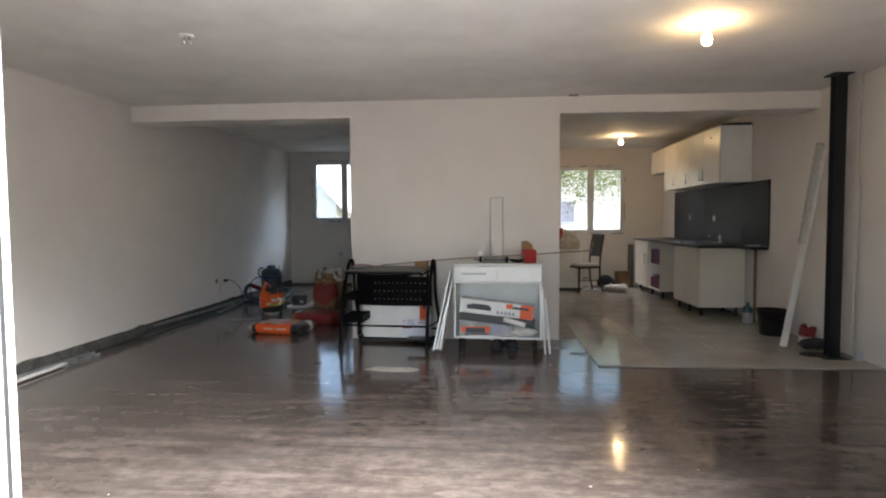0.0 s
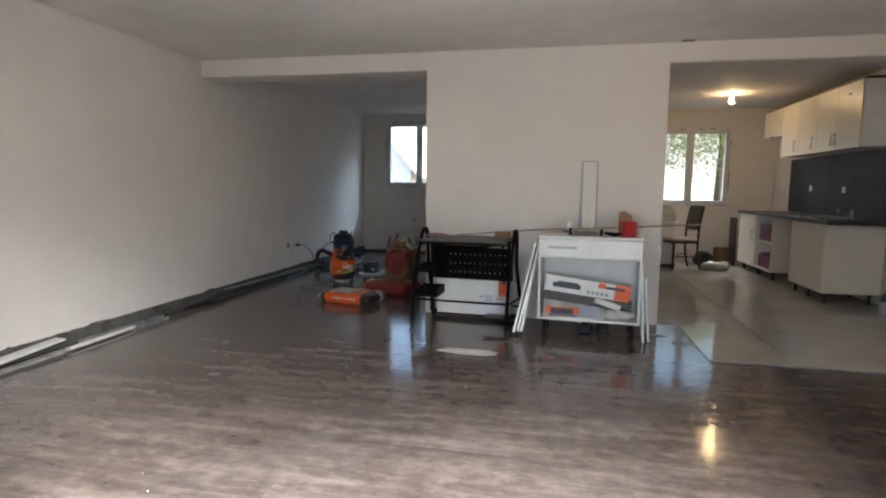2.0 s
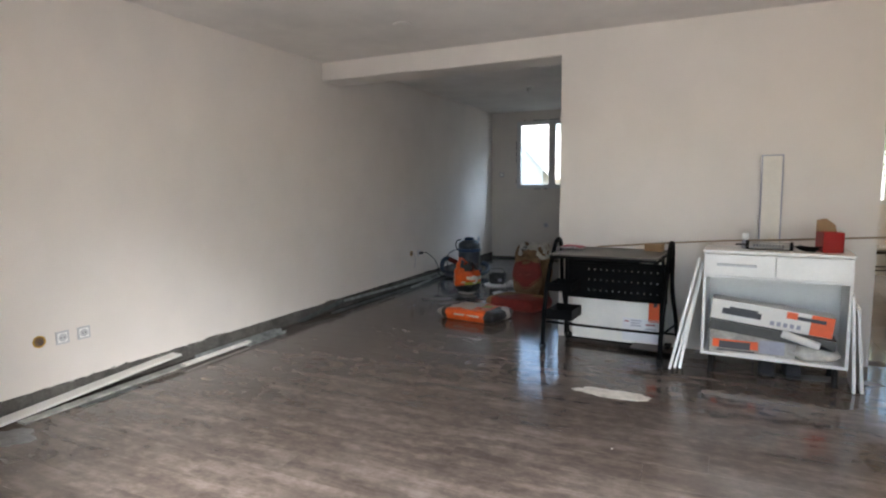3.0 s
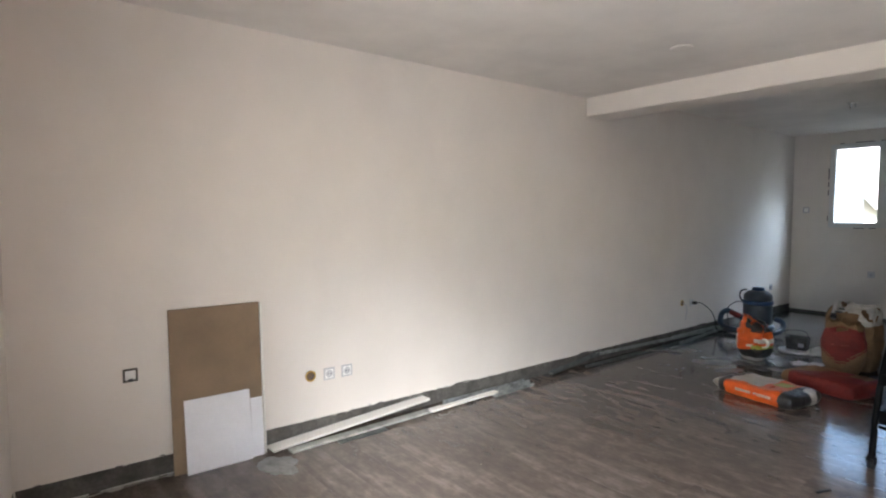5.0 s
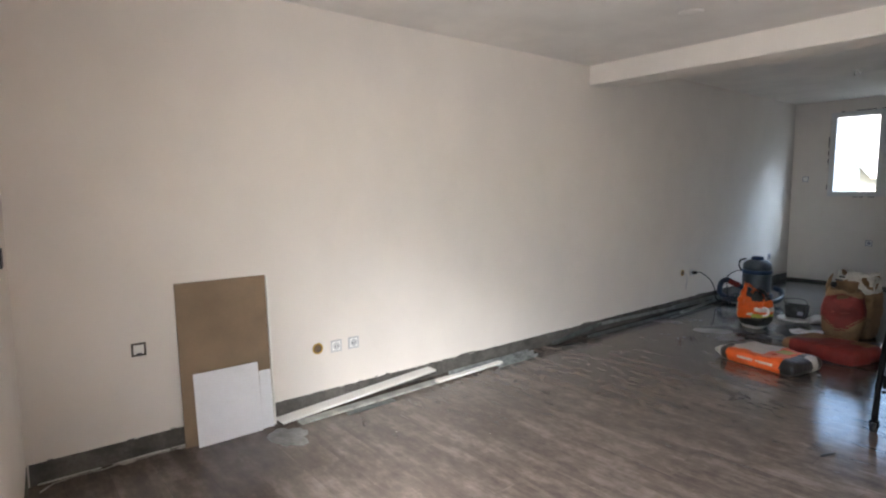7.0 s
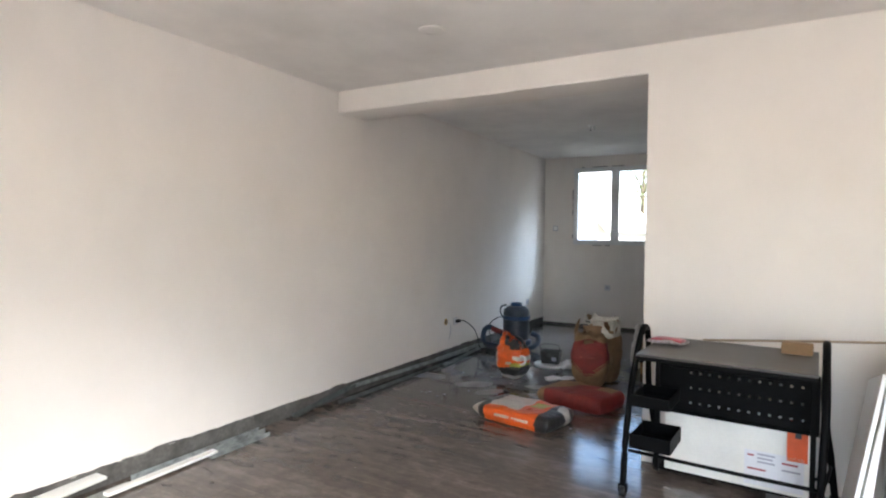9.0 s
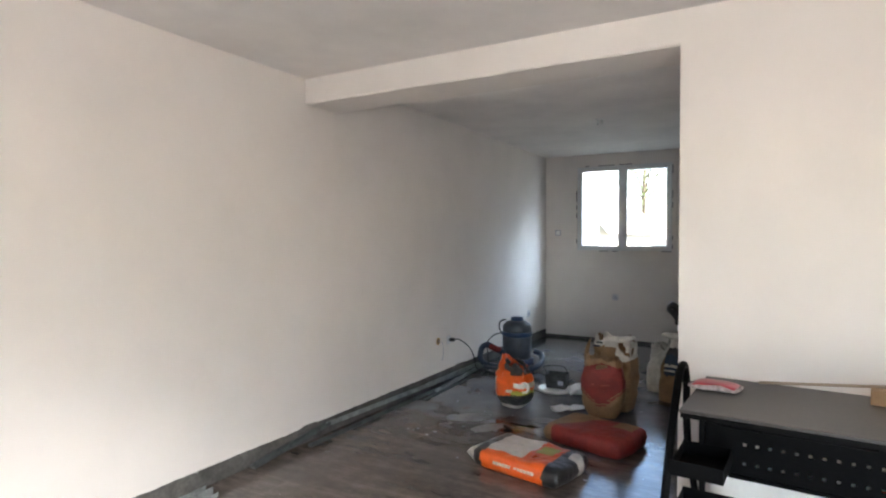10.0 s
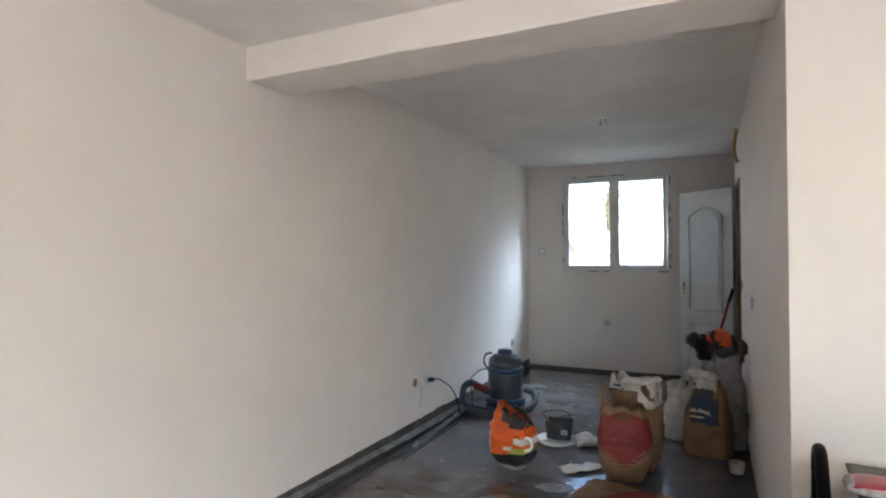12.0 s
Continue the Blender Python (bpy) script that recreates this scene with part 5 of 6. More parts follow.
part("handle", add_tube(bm_new(), [(-1.83, 9.62, 0.30), (-1.76, 9.78, 0.65), (-1.66, 9.98, 1.0)], 0.0125), M_REDPL, br)
part("grip", add_tube(bm_new(), [(-1.66, 9.98, 1.0), (-1.64, 10.02, 1.06), (-1.625, 10.05, 1.11)], 0.0165), M_BLACKP, br, "black rubber grip")
bm = bm_new()
add_box(bm, (-1.95, 9.54, 0.09), (-1.73, 9.60, 0.13), 0.01)
add_tube(bm, [(-1.845, 9.575, 0.13), (-1.84, 9.60, 0.2), (-1.83, 9.62, 0.30)], 0.014)
part("head", bm, M_REDPL, br)
part("bristles", add_box(bm_new(), (-1.945, 9.535, 0.002), (-1.735, 9.605, 0.0895), 0.006), M_CLOTH, br)
solid("plastic_cup", add_lathe(bm_new(), [(0.040, 0.0), (0.042, 0.005), (0.050, 0.07), (0.047, 0.07), (0.039, 0.008)], 22), M_SPILL, pose(-1.66, 8.36, 0.001), "small pale plastic tub on the floor", "tub")
solid("yellow_conduit", add_tube(bm_new(), [(-1.585, 9.90, 2.56), (-1.60, 9.905, 2.46), (-1.605, 9.90, 2.36), (-1.59, 9.90, 2.29), (-1.575, 9.90, 2.26)], 0.014, 10, ribs=0.12, n=10), M_YELL, None, "short yellow corrugated conduit hanging from the ceiling", "conduit")
solid("floor_cable", add_tube(bm_new(), [(-2.20, 9.48, 0.008), (-2.05, 9.53, 0.008), (-1.92, 9.50, 0.008)], 0.006), M_BLACKP, None, "short black cable end on the floor", "cable")

# black battery box on a white lid
lid = thing("plastic_dish", pose(-2.88, 8.50, 0.001), "shallow white plastic dish lying on the floor", "dish")
part("disc", add_lathe(bm_new(), [(0.15, 0.0), (0.156, 0.004), (0.156, 0.022), (0.146, 0.024), (0.140, 0.010), (0.02, 0.009)], 36), M_WHITE, lid)
bb = thing("black_tub", pose(-2.87, 8.53, 0.026, 0, 0, 6), "small black plastic tub on a white lid", "tub")
bm = bm_new()
w, d, h = 0.10, 0.075, 0.13
lo_r = [(-w * 0.86, -d * 0.86), (w * 0.86, -d * 0.86), (w * 0.86, d * 0.86), (-w * 0.86, d * 0.86)]
hi_r = [(-w, -d), (w, -d), (w, d), (-w, d)]
inn = [(x * 0.93, y * 0.93) for x, y in hi_r]
v0 = [bm.verts.new((x, y, 0)) for x, y in lo_r]
v1 = [bm.verts.new((x, y, h)) for x, y in hi_r]
v2 = [bm.verts.new((x, y, h)) for x, y in inn]
v3 = [bm.verts.new((x * 0.9, y * 0.9, 0.03)) for x, y in inn]
bm.faces.new(v0[::-1]), bm.faces.new(v3)
for p, q in ((v0, v1), (v1, v2), (v2, v3)):
    for k in range(4):
        bm.faces.new((p[k], p[(k + 1) % 4], q[(k + 1) % 4], q[k]))
part("tub", bm, surf("dusty_black_plastic", (0.045, 0.045, 0.045), 0.6, var=0.6, scale=18), bb)
part("label", add_box(bm_new(), (0.02, -0.0755, 0.03), (0.07, -0.0735, 0.09), 0.0), M_INKG, bb, "grey worn label").rotation_euler = (radians(-4), 0, 0)
part("bail", add_tube(bm_new(), [(-0.10, 0, 0.13), (-0.13, 0.03, 0.17), (-0.05, 0.06, 0.185), (0.05, 0.06, 0.18), (0.10, 0.0, 0.13)], 0.003), M_BLACK, bb, "thin wire handle")
M_BAGW = surf("white_plastic_bag", (0.80, 0.80, 0.80), 0.25, var=0.12, scale=16, fine=40, bump=0.6, dist=0.008)
solid("crumpled_bag", add_pillow(bm_new(), (0.30, 0.20, 0.075), 41, crumple=0.04, n=18), M_BAGW, pose(-2.60, 8.52, 0.001, 0, 0, 20), "crumpled white plastic bag on the floor", "bag", "crumpled white bags")
solid("crumpled_bag", add_pillow(bm_new(), (0.30, 0.13, 0.035), 42, crumple=0.03, n=18), M_BAGW, pose(-2.58, 7.98, 0.001, 0, 0, 42), "flattened white paper bag on the floor", "bag", "crumpled white bags")
solid("trowel_scrap", add_pillow(bm_new(), (0.09, 0.035, 0.025), 43, crumple=0.01, n=8), M_BLACKP, pose(-2.84, 7.30, 0.001, 0, 0, -30), "small dark scrap on the floor", "scrap")
solid("trowel_scrap", add_pillow(bm_new(), (0.10, 0.02, 0.015), 44, crumple=0.006, n=8), M_BLACKP, pose(-1.62, 5.30, 0.001, 0, 0, 70), "small dark scrap on the floor", "scrap")

rnd = random.Random(31)
bm = bm_new()
for k in range(40):
    cx, cy = rnd.uniform(-3.5, -1.8), rnd.uniform(6.6, 9.6)
    r = rnd.uniform(0.003, 0.010)
    add_box(bm, (cx - r * rnd.uniform(0.6, 2.2), cy - r, 0.0), (cx + r, cy + r * rnd.uniform(0.5, 1.6), r * 0.4), r * 0.12)
solid("floor_litter", bm, M_INKG, pose(0, 0, 0.0006), "small grey scraps and crumbs on the back floor", "litter", kind="stuff")

# vacuum cleaner
vc = thing("vacuum_cleaner", pose(-3.56, 9.24, 0), "blue and grey canister vacuum cleaner with coiled hose", "vacuum cleaner")
part("base", add_lathe(bm_new(), [(0.17, 0.035), (0.185, 0.05), (0.185, 0.09), (0.165, 0.105)], 28), M_VACB, vc)
part("drum", add_lathe(bm_new(), [(0.150, 0.105), (0.156, 0.12), (0.160, 0.33), (0.152, 0.345)], 28), M_VACG, vc, "grey dusty drum")
part("band", add_lathe(bm_new(), [(0.163, 0.345), (0.168, 0.352), (0.168, 0.385), (0.160, 0.392)], 28), M_VACB, vc, "blue clamp ring")
part("motor_head", add_lathe(bm_new(), [(0.156, 0.392), (0.158, 0.42), (0.150, 0.465), (0.110, 0.50), (0.07, 0.51)], 28), M_VACG, vc)
part("cap", add_lathe(bm_new(), [(0.068, 0.51), (0.070, 0.52), (0.066, 0.545), (0.03, 0.552)], 24), M_VACB, vc, "blue top handle")
part("clip", add_tube(bm_new(), [(-0.165, -0.03, 0.36), (-0.20, -0.03, 0.42), (-0.185, -0.03, 0.49), (-0.12, -0.03, 0.515)], 0.009), M_BLACKP, vc)
for a in (40, 130, 220, 310):
    cx, cy = 0.175 * math.cos(radians(a)), 0.175 * math.sin(radians(a))
    part("caster", add_cyl(bm_new(), (cx - 0.012, cy, 0.022), (cx + 0.012, cy, 0.022), 0.022, seg=14), M_BLACKP, vc)
hose = [(-0.08, -0.17, 0.17), (-0.16, -0.22, 0.22), (-0.26, -0.22, 0.255), (-0.335, -0.21, 0.19), (-0.30, -0.26, 0.07), (-0.08, -0.31, 0.045), (0.12, -0.28, 0.04), (0.25, -0.16, 0.045), (0.28, 0.0, 0.08), (0.24, 0.10, 0.14), (0.16, 0.10, 0.17)]
part("hose", add_tube(bm_new(), hose, 0.031, 12, ribs=0.07, n=14), M_HOSE, vc, "ribbed dark hose")
part("hose_cuff", add_tube(bm_new(), [(-0.115, -0.195, 0.20), (-0.16, -0.22, 0.22), (-0.22, -0.225, 0.245)], 0.034, 12), M_REDP, vc, "dull red hose cuff")
part("wand", add_tube(bm_new(), [(-0.24, -0.36, 0.045), (0.0, -0.37, 0.04), (0.2, -0.34, 0.04)], 0.019, 10), M_VACG, vc)
cable = thing("power_cable", pose(0, 0, 0), "black power cable plugged into the wall socket", "cable")
part("cord", add_tube(bm_new(), [(-3.90, 8.40, 0.40), (-3.86, 8.46, 0.39), (-3.80, 8.56, 0.30), (-3.78, 8.64, 0.17), (-3.80, 8.72, 0.06), (-3.74, 8.86, 0.02), (-3.80, 9.00, 0.15), (-3.83, 9.05, 0.28), (-3.76, 9.12, 0.36), (-3.70, 9.20, 0.36)], 0.0055, n=8), M_BLACKP, cable)
part("plug", add_cyl(bm_new(), (-3.938, 8.39, 0.395), (-3.89, 8.405, 0.398), 0.019, seg=14), M_BLACKP, cable, "round black plug")
socket("wall_socket", XL, 8.39, 0.395, 0, "white wall socket with a plug in it")


# ---- kitchen ----
def bar_handle(parent, x, y, z0, z1):
    bm = bm_new()
    add_cyl(bm, (x - 0.030, y, z0), (x - 0.030, y, z1), 0.006, seg=10)
    for z in (z0 + 0.02, z1 - 0.02):
        add_cyl(bm, (x - 0.030, y, z), (x, y, z), 0.005, seg=8)
    return part("handle", bm, M_CHROME, parent, "brushed steel bar handle")


UX = 2.76
for y0, y1, z0, z1, hy in ((7.785, 8.32, 1.70, 2.40, 8.265), (8.323, 8.82, 1.70, 2.40, 8.375), (8.823, 9.38, 1.70, 2.40, 8.885), (9.383, 9.96, 1.70, 2.40, 9.44), (9.963, 10.69, 2.01, 2.40, None)):
    u = thing("wall_cabinet", pose(UX, y0, z0), "white gloss kitchen wall cabinet under the ceiling" if hy else "low white gloss wall cabinet over the hood space", "wall cabinet", "kitchen wall cabinets")
    part("body", add_box(bm_new(), (0.020, 0, 0), (XR - UX, y1 - y0, z1 - z0), 0.002), M_WHITE, u)
    d = part("door", add_box(bm_new(), (0, 0.0015, 0.0), (0.018, y1 - y0 - 0.0015, z1 - z0), 0.002), M_GLOSSW, u)
    if hy:
        bar_handle(d, 0.0, hy - y0, 0.05, 0.20)
    else:
        part("catch", add_box(bm_new(), (-0.012, 0.30, 0.0), (0.0, 0.42, 0.012), 0.002), M_BLACKP, d)
part("badge", add_box(bm_new(), (-0.003, 0.24, 0.575), (-0.0005, 0.30, 0.592), 0.0), M_INK, bpy.data.objects["wall_cabinet"], "small dark mark")
solid("cornice_strip", add_box(bm_new(), (0, 0, 0), (0.36, 2.92, 0.03), 0.003), M_TOPDK, pose(2.785, 7.79, 2.402), "dark strip on top of the wall cabinets", "strip")

# base units
u1 = thing("base_cabinet", pose(2.55, 7.86, 0), "white gloss kitchen base cabinet on black legs", "base cabinet", "kitchen base cabinets")
part("body", add_box(bm_new(), (0.020, 0, 0.115), (XR - 2.55 - 0.02, 0.92, 0.874), 0.002), M_GLOSSW, u1)
for a, b in ((0.0015, 0.459), (0.461, 0.9185)):
    part("door", add_box(bm_new(), (0, a, 0.115), (0.018, b, 0.870), 0.002), M_GLOSSW, u1)
for x in (0.07, 0.50):
    for yy in (0.06, 0.46, 0.86):
        part("leg", add_lathe(bm_new(), [(0.028, 0.004), (0.024, 0.02), (0.018, 0.03), (0.018, 0.106), (0.028, 0.114)], 14, (x, yy, 0)), M_BLACKP, u1, "black plastic leg")
u2 = thing("base_cabinet", pose(2.55, 9.43, 0), "white kitchen base cabinet with open plum-backed shelves", "base cabinet", "kitchen base cabinets")
WD = XR - 2.55 - 0.02
t = 0.018
part("side_panel", add_box(bm_new(), (0, 0, 0.115), (WD, t, 0.874), 0.002), M_GLOSSW, u2)
part("side_panel", add_box(bm_new(), (0, 0.60, 0.115), (WD, 0.60 + t, 0.874), 0.002), M_WHITE, u2)
part("side_panel", add_box(bm_new(), (0, 1.38 - t, 0.115), (WD, 1.38, 0.874), 0.002), M_WHITE, u2)
part("bottom_panel", add_box(bm_new(), (0, t, 0.115), (WD, 0.60, 0.133), 0.001), M_WHITE, u2)
part("shelf", add_box(bm_new(), (0.01, t, 0.50), (WD, 0.60, 0.518), 0.001), M_WHITE, u2)
part("shelf", add_box(bm_new(), (0.06, t, 0.32), (WD, 0.60, 0.33), 0.001), M_PLUM, u2, "plum coloured shelf")
part("back_panel", add_box(bm_new(), (WD - 0.01, t, 0.133), (WD - 0.002, 0.60, 0.874), 0.0), M_PLUM, u2, "plum coloured back")
dd = part("door", add_box(bm_new(), (-0.019, 0.61, 0.115), (-0.001, 1.379, 0.870), 0.002), M_GLOSSW, u2)
bar_handle(dd, -0.019, 0.70, 0.50, 0.66)
for x in (0.07, 0.50):
    for yy in (0.06, 0.62, 1.32):
        part("leg", add_lathe(bm_new(), [(0.028, 0.004), (0.024, 0.02), (0.018, 0.03), (0.018, 0.106), (0.028, 0.114)], 14, (x, yy, 0)), M_BLACKP, u2, "black plastic leg")
solid("purple_crate", add_box(bm_new(), (0, 0, 0), (0.34, 0.54, 0.24), 0.02), M_PLUM, pose(2.575, 9.475, 0.5185), "plum fabric storage box on a shelf", "storage box", "boxes in the cabinet")
solid("purple_crate", add_box(bm_new(), (0, 0, 0), (0.34, 0.54, 0.165), 0.02), M_PLUM, pose(2.575, 9.475, 0.1335), "plum fabric storage box at the cabinet bottom", "storage box", "boxes in the cabinet")

wt = thing("worktop", pose(2.50, 7.72, 0.876), "dark grey laminate kitchen worktop", "worktop")
part("slab", add_box(bm_new(), (0, 0, 0), (XR - 2.50 - 0.002, 3.10, 0.038), 0.004), M_COUNTER, wt)
part("ledge", add_box(bm_new(), (0.45, -0.40, 0), (XR - 2.50 - 0.002, -0.001, 0.036), 0.003), M_COUNTER, wt, "narrow dark ledge")
snk = thing("sink", pose(2.60, 8.28, 0.9145), "stainless steel inset sink with drainer", "sink")
bm = bm_new()
for lo, hi in (((0, 0, 0), (0.44, 0.05, 0.006)), ((0, 0.45, 0), (0.44, 0.86, 0.006)), ((0, 0.05, 0), (0.05, 0.45, 0.006)), ((0.39, 0.05, 0), (0.44, 0.45, 0.006))):
    add_box(bm, lo, hi, 0.002)
part("rim", bm, M_CHROME, snk)
part("basin_floor", add_box(bm_new(), (0.05, 0.05, 0.0), (0.39, 0.45, 0.002)), M_GALVD, snk)
tap = thing("tap", pose(3.02, 8.38, 0.9145), "small chrome mixer tap", "tap")
part("stem", add_lathe(bm_new(), [(0.026, 0), (0.026, 0.01), (0.016, 0.02), (0.015, 0.09), (0.018, 0.10)], 18), M_CHROME, tap)
part("spout", add_tube(bm_new(), [(0, 0, 0.09), (-0.05, 0, 0.11), (-0.12, 0, 0.105), (-0.15, 0, 0.085)], 0.010), M_CHROME, tap)
part("lever", add_tube(bm_new(), [(0, 0, 0.10), (0.0, 0.0, 0.125), (-0.02, 0.01, 0.15)], 0.007), M_CHROME, tap)
pl = thing("plate", pose(3.05, 7.48, 0.9135), "small white plate on the dark ledge", "plate")
part("dish", add_lathe(bm_new(), [(0.05, 0.0), (0.055, 0.002), (0.085, 0.014), (0.082, 0.015), (0.05, 0.005)], 26), M_WHITE, pl)

# slate-look splashback, piece by piece
sp = thing("splashback", pose(XR, 7.31, 0.916), "dark slate-look splashback panels above the worktop", "splashback", kind="structure")
part("backing", add_box(bm_new(), (-0.006, 0, 0), (-0.001, 3.29, 0.782)), M_INK, sp)
pm = mesh_of("panel", add_box(bm_new(), (-0.008, 0, 0), (0, 0.655, 0.258), 0.0015), M_SPLASH)
for r in range(3):
    for c in range(5):
        ob = new("panel", pm)
        ob.parent = sp
        ob.location = (-0.006, 0.0025 + c * 0.658, 0.002 + r * 0.2605)
for yy, zz in ((9.83, 1.27), (8.88, 1.25)):
    socket("wall_socket", XR - 0.0145, yy, zz, 180, "white socket on the dark splashback", M_WHITE)

solid("drain_pipe", add_tube(bm_new(), [(3.06, 7.45, 0.003), (3.06, 7.45, 0.4), (3.06, 7.45, 0.874)], 0.017, 12), M_FRAMEW, None, "brown waste pipe under the ledge", "pipe")
bo = thing("cleaner_bottle", pose(2.97, 7.42, 0.005), "teal and grey cleaning bottle on the tiles", "bottle")
part("body", add_lathe(bm_new(), [(0.052, 0), (0.056, 0.006), (0.056, 0.13), (0.05, 0.16)], 20), M_SOCKET, bo)
part("label", add_lathe(bm_new(), [(0.0565, 0.125), (0.057, 0.13), (0.052, 0.175), (0.030, 0.20)], 20), M_TEAL, bo, "teal upper half")
part("cap", add_lathe(bm_new(), [(0.019, 0.20), (0.020, 0.205), (0.020, 0.24), (0.016, 0.245)], 16), M_TEAL, bo)
bk = thing("bucket", pose(2.92, 6.72, 0.005), "black plastic builder's bucket on the tiles", "bucket")
part("shell", add_lathe(bm_new(), [(0.125, 0.0), (0.128, 0.004), (0.158, 0.25), (0.168, 0.253), (0.168, 0.268), (0.155, 0.268), (0.122, 0.01)], 30), M_BLACKP, bk)
part("bail", add_tube(bm_new(), [(-0.165, 0, 0.25), (-0.12, -0.10, 0.19), (0, -0.17, 0.16), (0.12, -0.10, 0.19), (0.165, 0, 0.25)], 0.004), M_BLACK, bk, "wire handle")

lean_board((2.735, 6.14, 0.005), (3.10, 6.20, 1.93), 0.055, 0.03, M_WOODW, "long white plank leaning on the wall, film round its top", "plank", "", 0, "white_plank")
bm = bm_new()
add_tube(bm, [(2.90, 6.170, 1.0), (2.95, 6.18, 1.3), (3.00, 6.19, 1.6), (3.062, 6.20, 1.96)], 0.034, 10, ribs=0.15, n=8)
solid("plastic_wrap", bm, M_FILM, None, "clear shiny film wrapped round the plank", "plastic film")

col = thing("steel_column", pose(2.885, 5.66, 0), "dark anthracite steel column from floor to ceiling", "column")
bm = bm_new()
add_box(bm, (0.0, 0.0, 0.012), (0.09, 0.008, H - 0.014), 0.002)
add_box(bm, (0.0, 0.088, 0.012), (0.09, 0.096, H - 0.014), 0.002)
add_box(bm, (0.041, 0.008, 0.012), (0.049, 0.088, H - 0.014), 0.001)
part("shaft", bm, M_ANTH, col)
part("base_plate", add_box(bm_new(), (-0.06, -0.04, 0.0045), (0.15, 0.16, 0.0115), 0.002), M_ANTH, col)
part("head_plate", add_box(bm_new(), (-0.04, -0.02, H - 0.0135), (0.13, 0.13, H - 0.001), 0.002), M_ANTH, col)
solid("cable_conduit", add_tube(bm_new(), [(3.095, 5.68, 0.02), (3.09, 5.69, 0.6), (3.11, 5.68, 1.3), (3.10, 5.70, 2.0), (3.115, 5.69, 2.49)], 0.008, 10), M_DOORW, None, "pale flexible conduit beside the steel column", "conduit")
solid("conduit_box", add_box(bm_new(), (-0.03, -0.02, 0), (0.03, 0.02, 0.07), 0.005), M_SOCKET, pose(3.09, 5.60, 0.005), "small grey cable box on the floor", "cable box")
rg = thing("red_bag", pose(3.03, 6.28, 0.005), "crumpled red and white packet behind the column", "bag")
part("bag", add_standing_sack(bm_new(), 0.13, 0.11, 0.17, 51.0, 0.025, matf=lambda x, y, z: 0 if z > 0.45 else 1, top_noise=0.04), [M_REDP, M_PAPERW], rg)
blot("plaster_spill", 2.86, 5.80, 0.16, 0.10, 9.1, M_CLOTH, "dark grime round the column foot").location.z = 0.0045
solid("debris", add_pillow(bm_new(), (0.26, 0.20, 0.10), 55, crumple=0.03, n=12), M_CLOTH, pose(2.98, 6.05, 0.005), "dark rubble heap at the column", "rubble")

# far end of the kitchen
lc = thing("low_cabinet", pose(0.78, 10.45, 0), "low white cabinet under the kitchen window", "cabinet")
part("body", add_box(bm_new(), (0, 0.02, 0.05), (0.76, 0.50, 0.70), 0.003), M_WHITE, lc)
part("top", add_box(bm_new(), (-0.01, 0.0, 0.7005), (0.78, 0.52, 0.725), 0.003), M_WHITE, lc)
part("door", add_box(bm_new(), (0.005, 0.0, 0.06), (0.375, 0.0185, 0.69), 0.002), M_WHITE, lc)
part("door", add_box(bm_new(), (0.38, 0.0, 0.06), (0.755, 0.0185, 0.69), 0.002), M_WHITE, lc)
part("plinth", add_box(bm_new(), (0.01, 0.04, 0.004), (0.75, 0.48, 0.0495), 0.0), M_INK, lc, "dark plinth")
solid("shopping_bag", add_standing_sack(bm_new(), 0.34, 0.24, 0.27, 61.0, 0.04, waist=0.4, top_noise=0.07), M_PAPERW, pose(1.36, 10.70, 0.7255), "crumpled white plastic bag on the low cabinet", "bag")
jar = thing("jar", pose(1.08, 10.62, 0.7255), "dark jar on the low cabinet", "jar")
part("body", add_lathe(bm_new(), [(0.05, 0), (0.053, 0.005), (0.053, 0.13), (0.04, 0.15)], 20), M_DKWOOD, jar)
part("lid", add_lathe(bm_new(), [(0.042, 0.1505), (0.043, 0.155), (0.043, 0.175), (0.038, 0.178)], 20), M_BLACKP, jar)
rbt = thing("red_bottle", pose(1.21, 10.92, 0.7255), "tall red bottle on the low cabinet", "bottle")
part("body", add_lathe(bm_new(), [(0.055, 0), (0.058, 0.006), (0.058, 0.30), (0.03, 0.37)], 20), M_REDPL, rbt)
part("cap", add_lathe(bm_new(), [(0.022, 0.37), (0.023, 0.375), (0.023, 0.41), (0.019, 0.413)], 16), M_WHITE, rbt)

ch = thing("chair", pose(1.56, 10.40, 0.004, 0, 0, 108), "dark wooden chair with a pale padded seat", "chair")
part("seat_frame", add_box(bm_new(), (-0.20, -0.21, 0.405), (0.20, 0.21, 0.440), 0.006), M_DKWOOD, ch)
part("seat", add_pillow(bm_new(), (0.42, 0.42, 0.06), 71, power=0.22, crumple=0.003, n=12), M_SEATF, ch, "pale padded seat").location = (0, 0, 0.436)
for x in (-0.18, 0.18):
    part("front_leg", add_cyl(bm_new(), (x, 0.19, 0), (x, 0.185, 0.405), 0.013, 0.019, seg=10), M_DKWOOD, ch)
    part("rear_leg", add_tube(bm_new(), [(x, -0.26, 0), (x, -0.21, 0.22), (x, -0.20, 0.44), (x, -0.22, 0.72), (x, -0.27, 0.97)], 0.017, 8), M_DKWOOD, ch)
    part("stretcher", add_cyl(bm_new(), (x, 0.186, 0.20), (x, -0.21, 0.20), 0.009, seg=8), M_DKWOOD, ch)
bm = add_box(bm_new(), (-0.165, -0.012, 0.0), (0.165, 0.012, 0.36), 0.010)
bmesh.ops.transform(bm, verts=bm.verts[:], matrix=pose(0, -0.225, 0.60, 9.5))
part("backrest", bm, M_GREYUP, ch, "dark grey upholstered backrest")
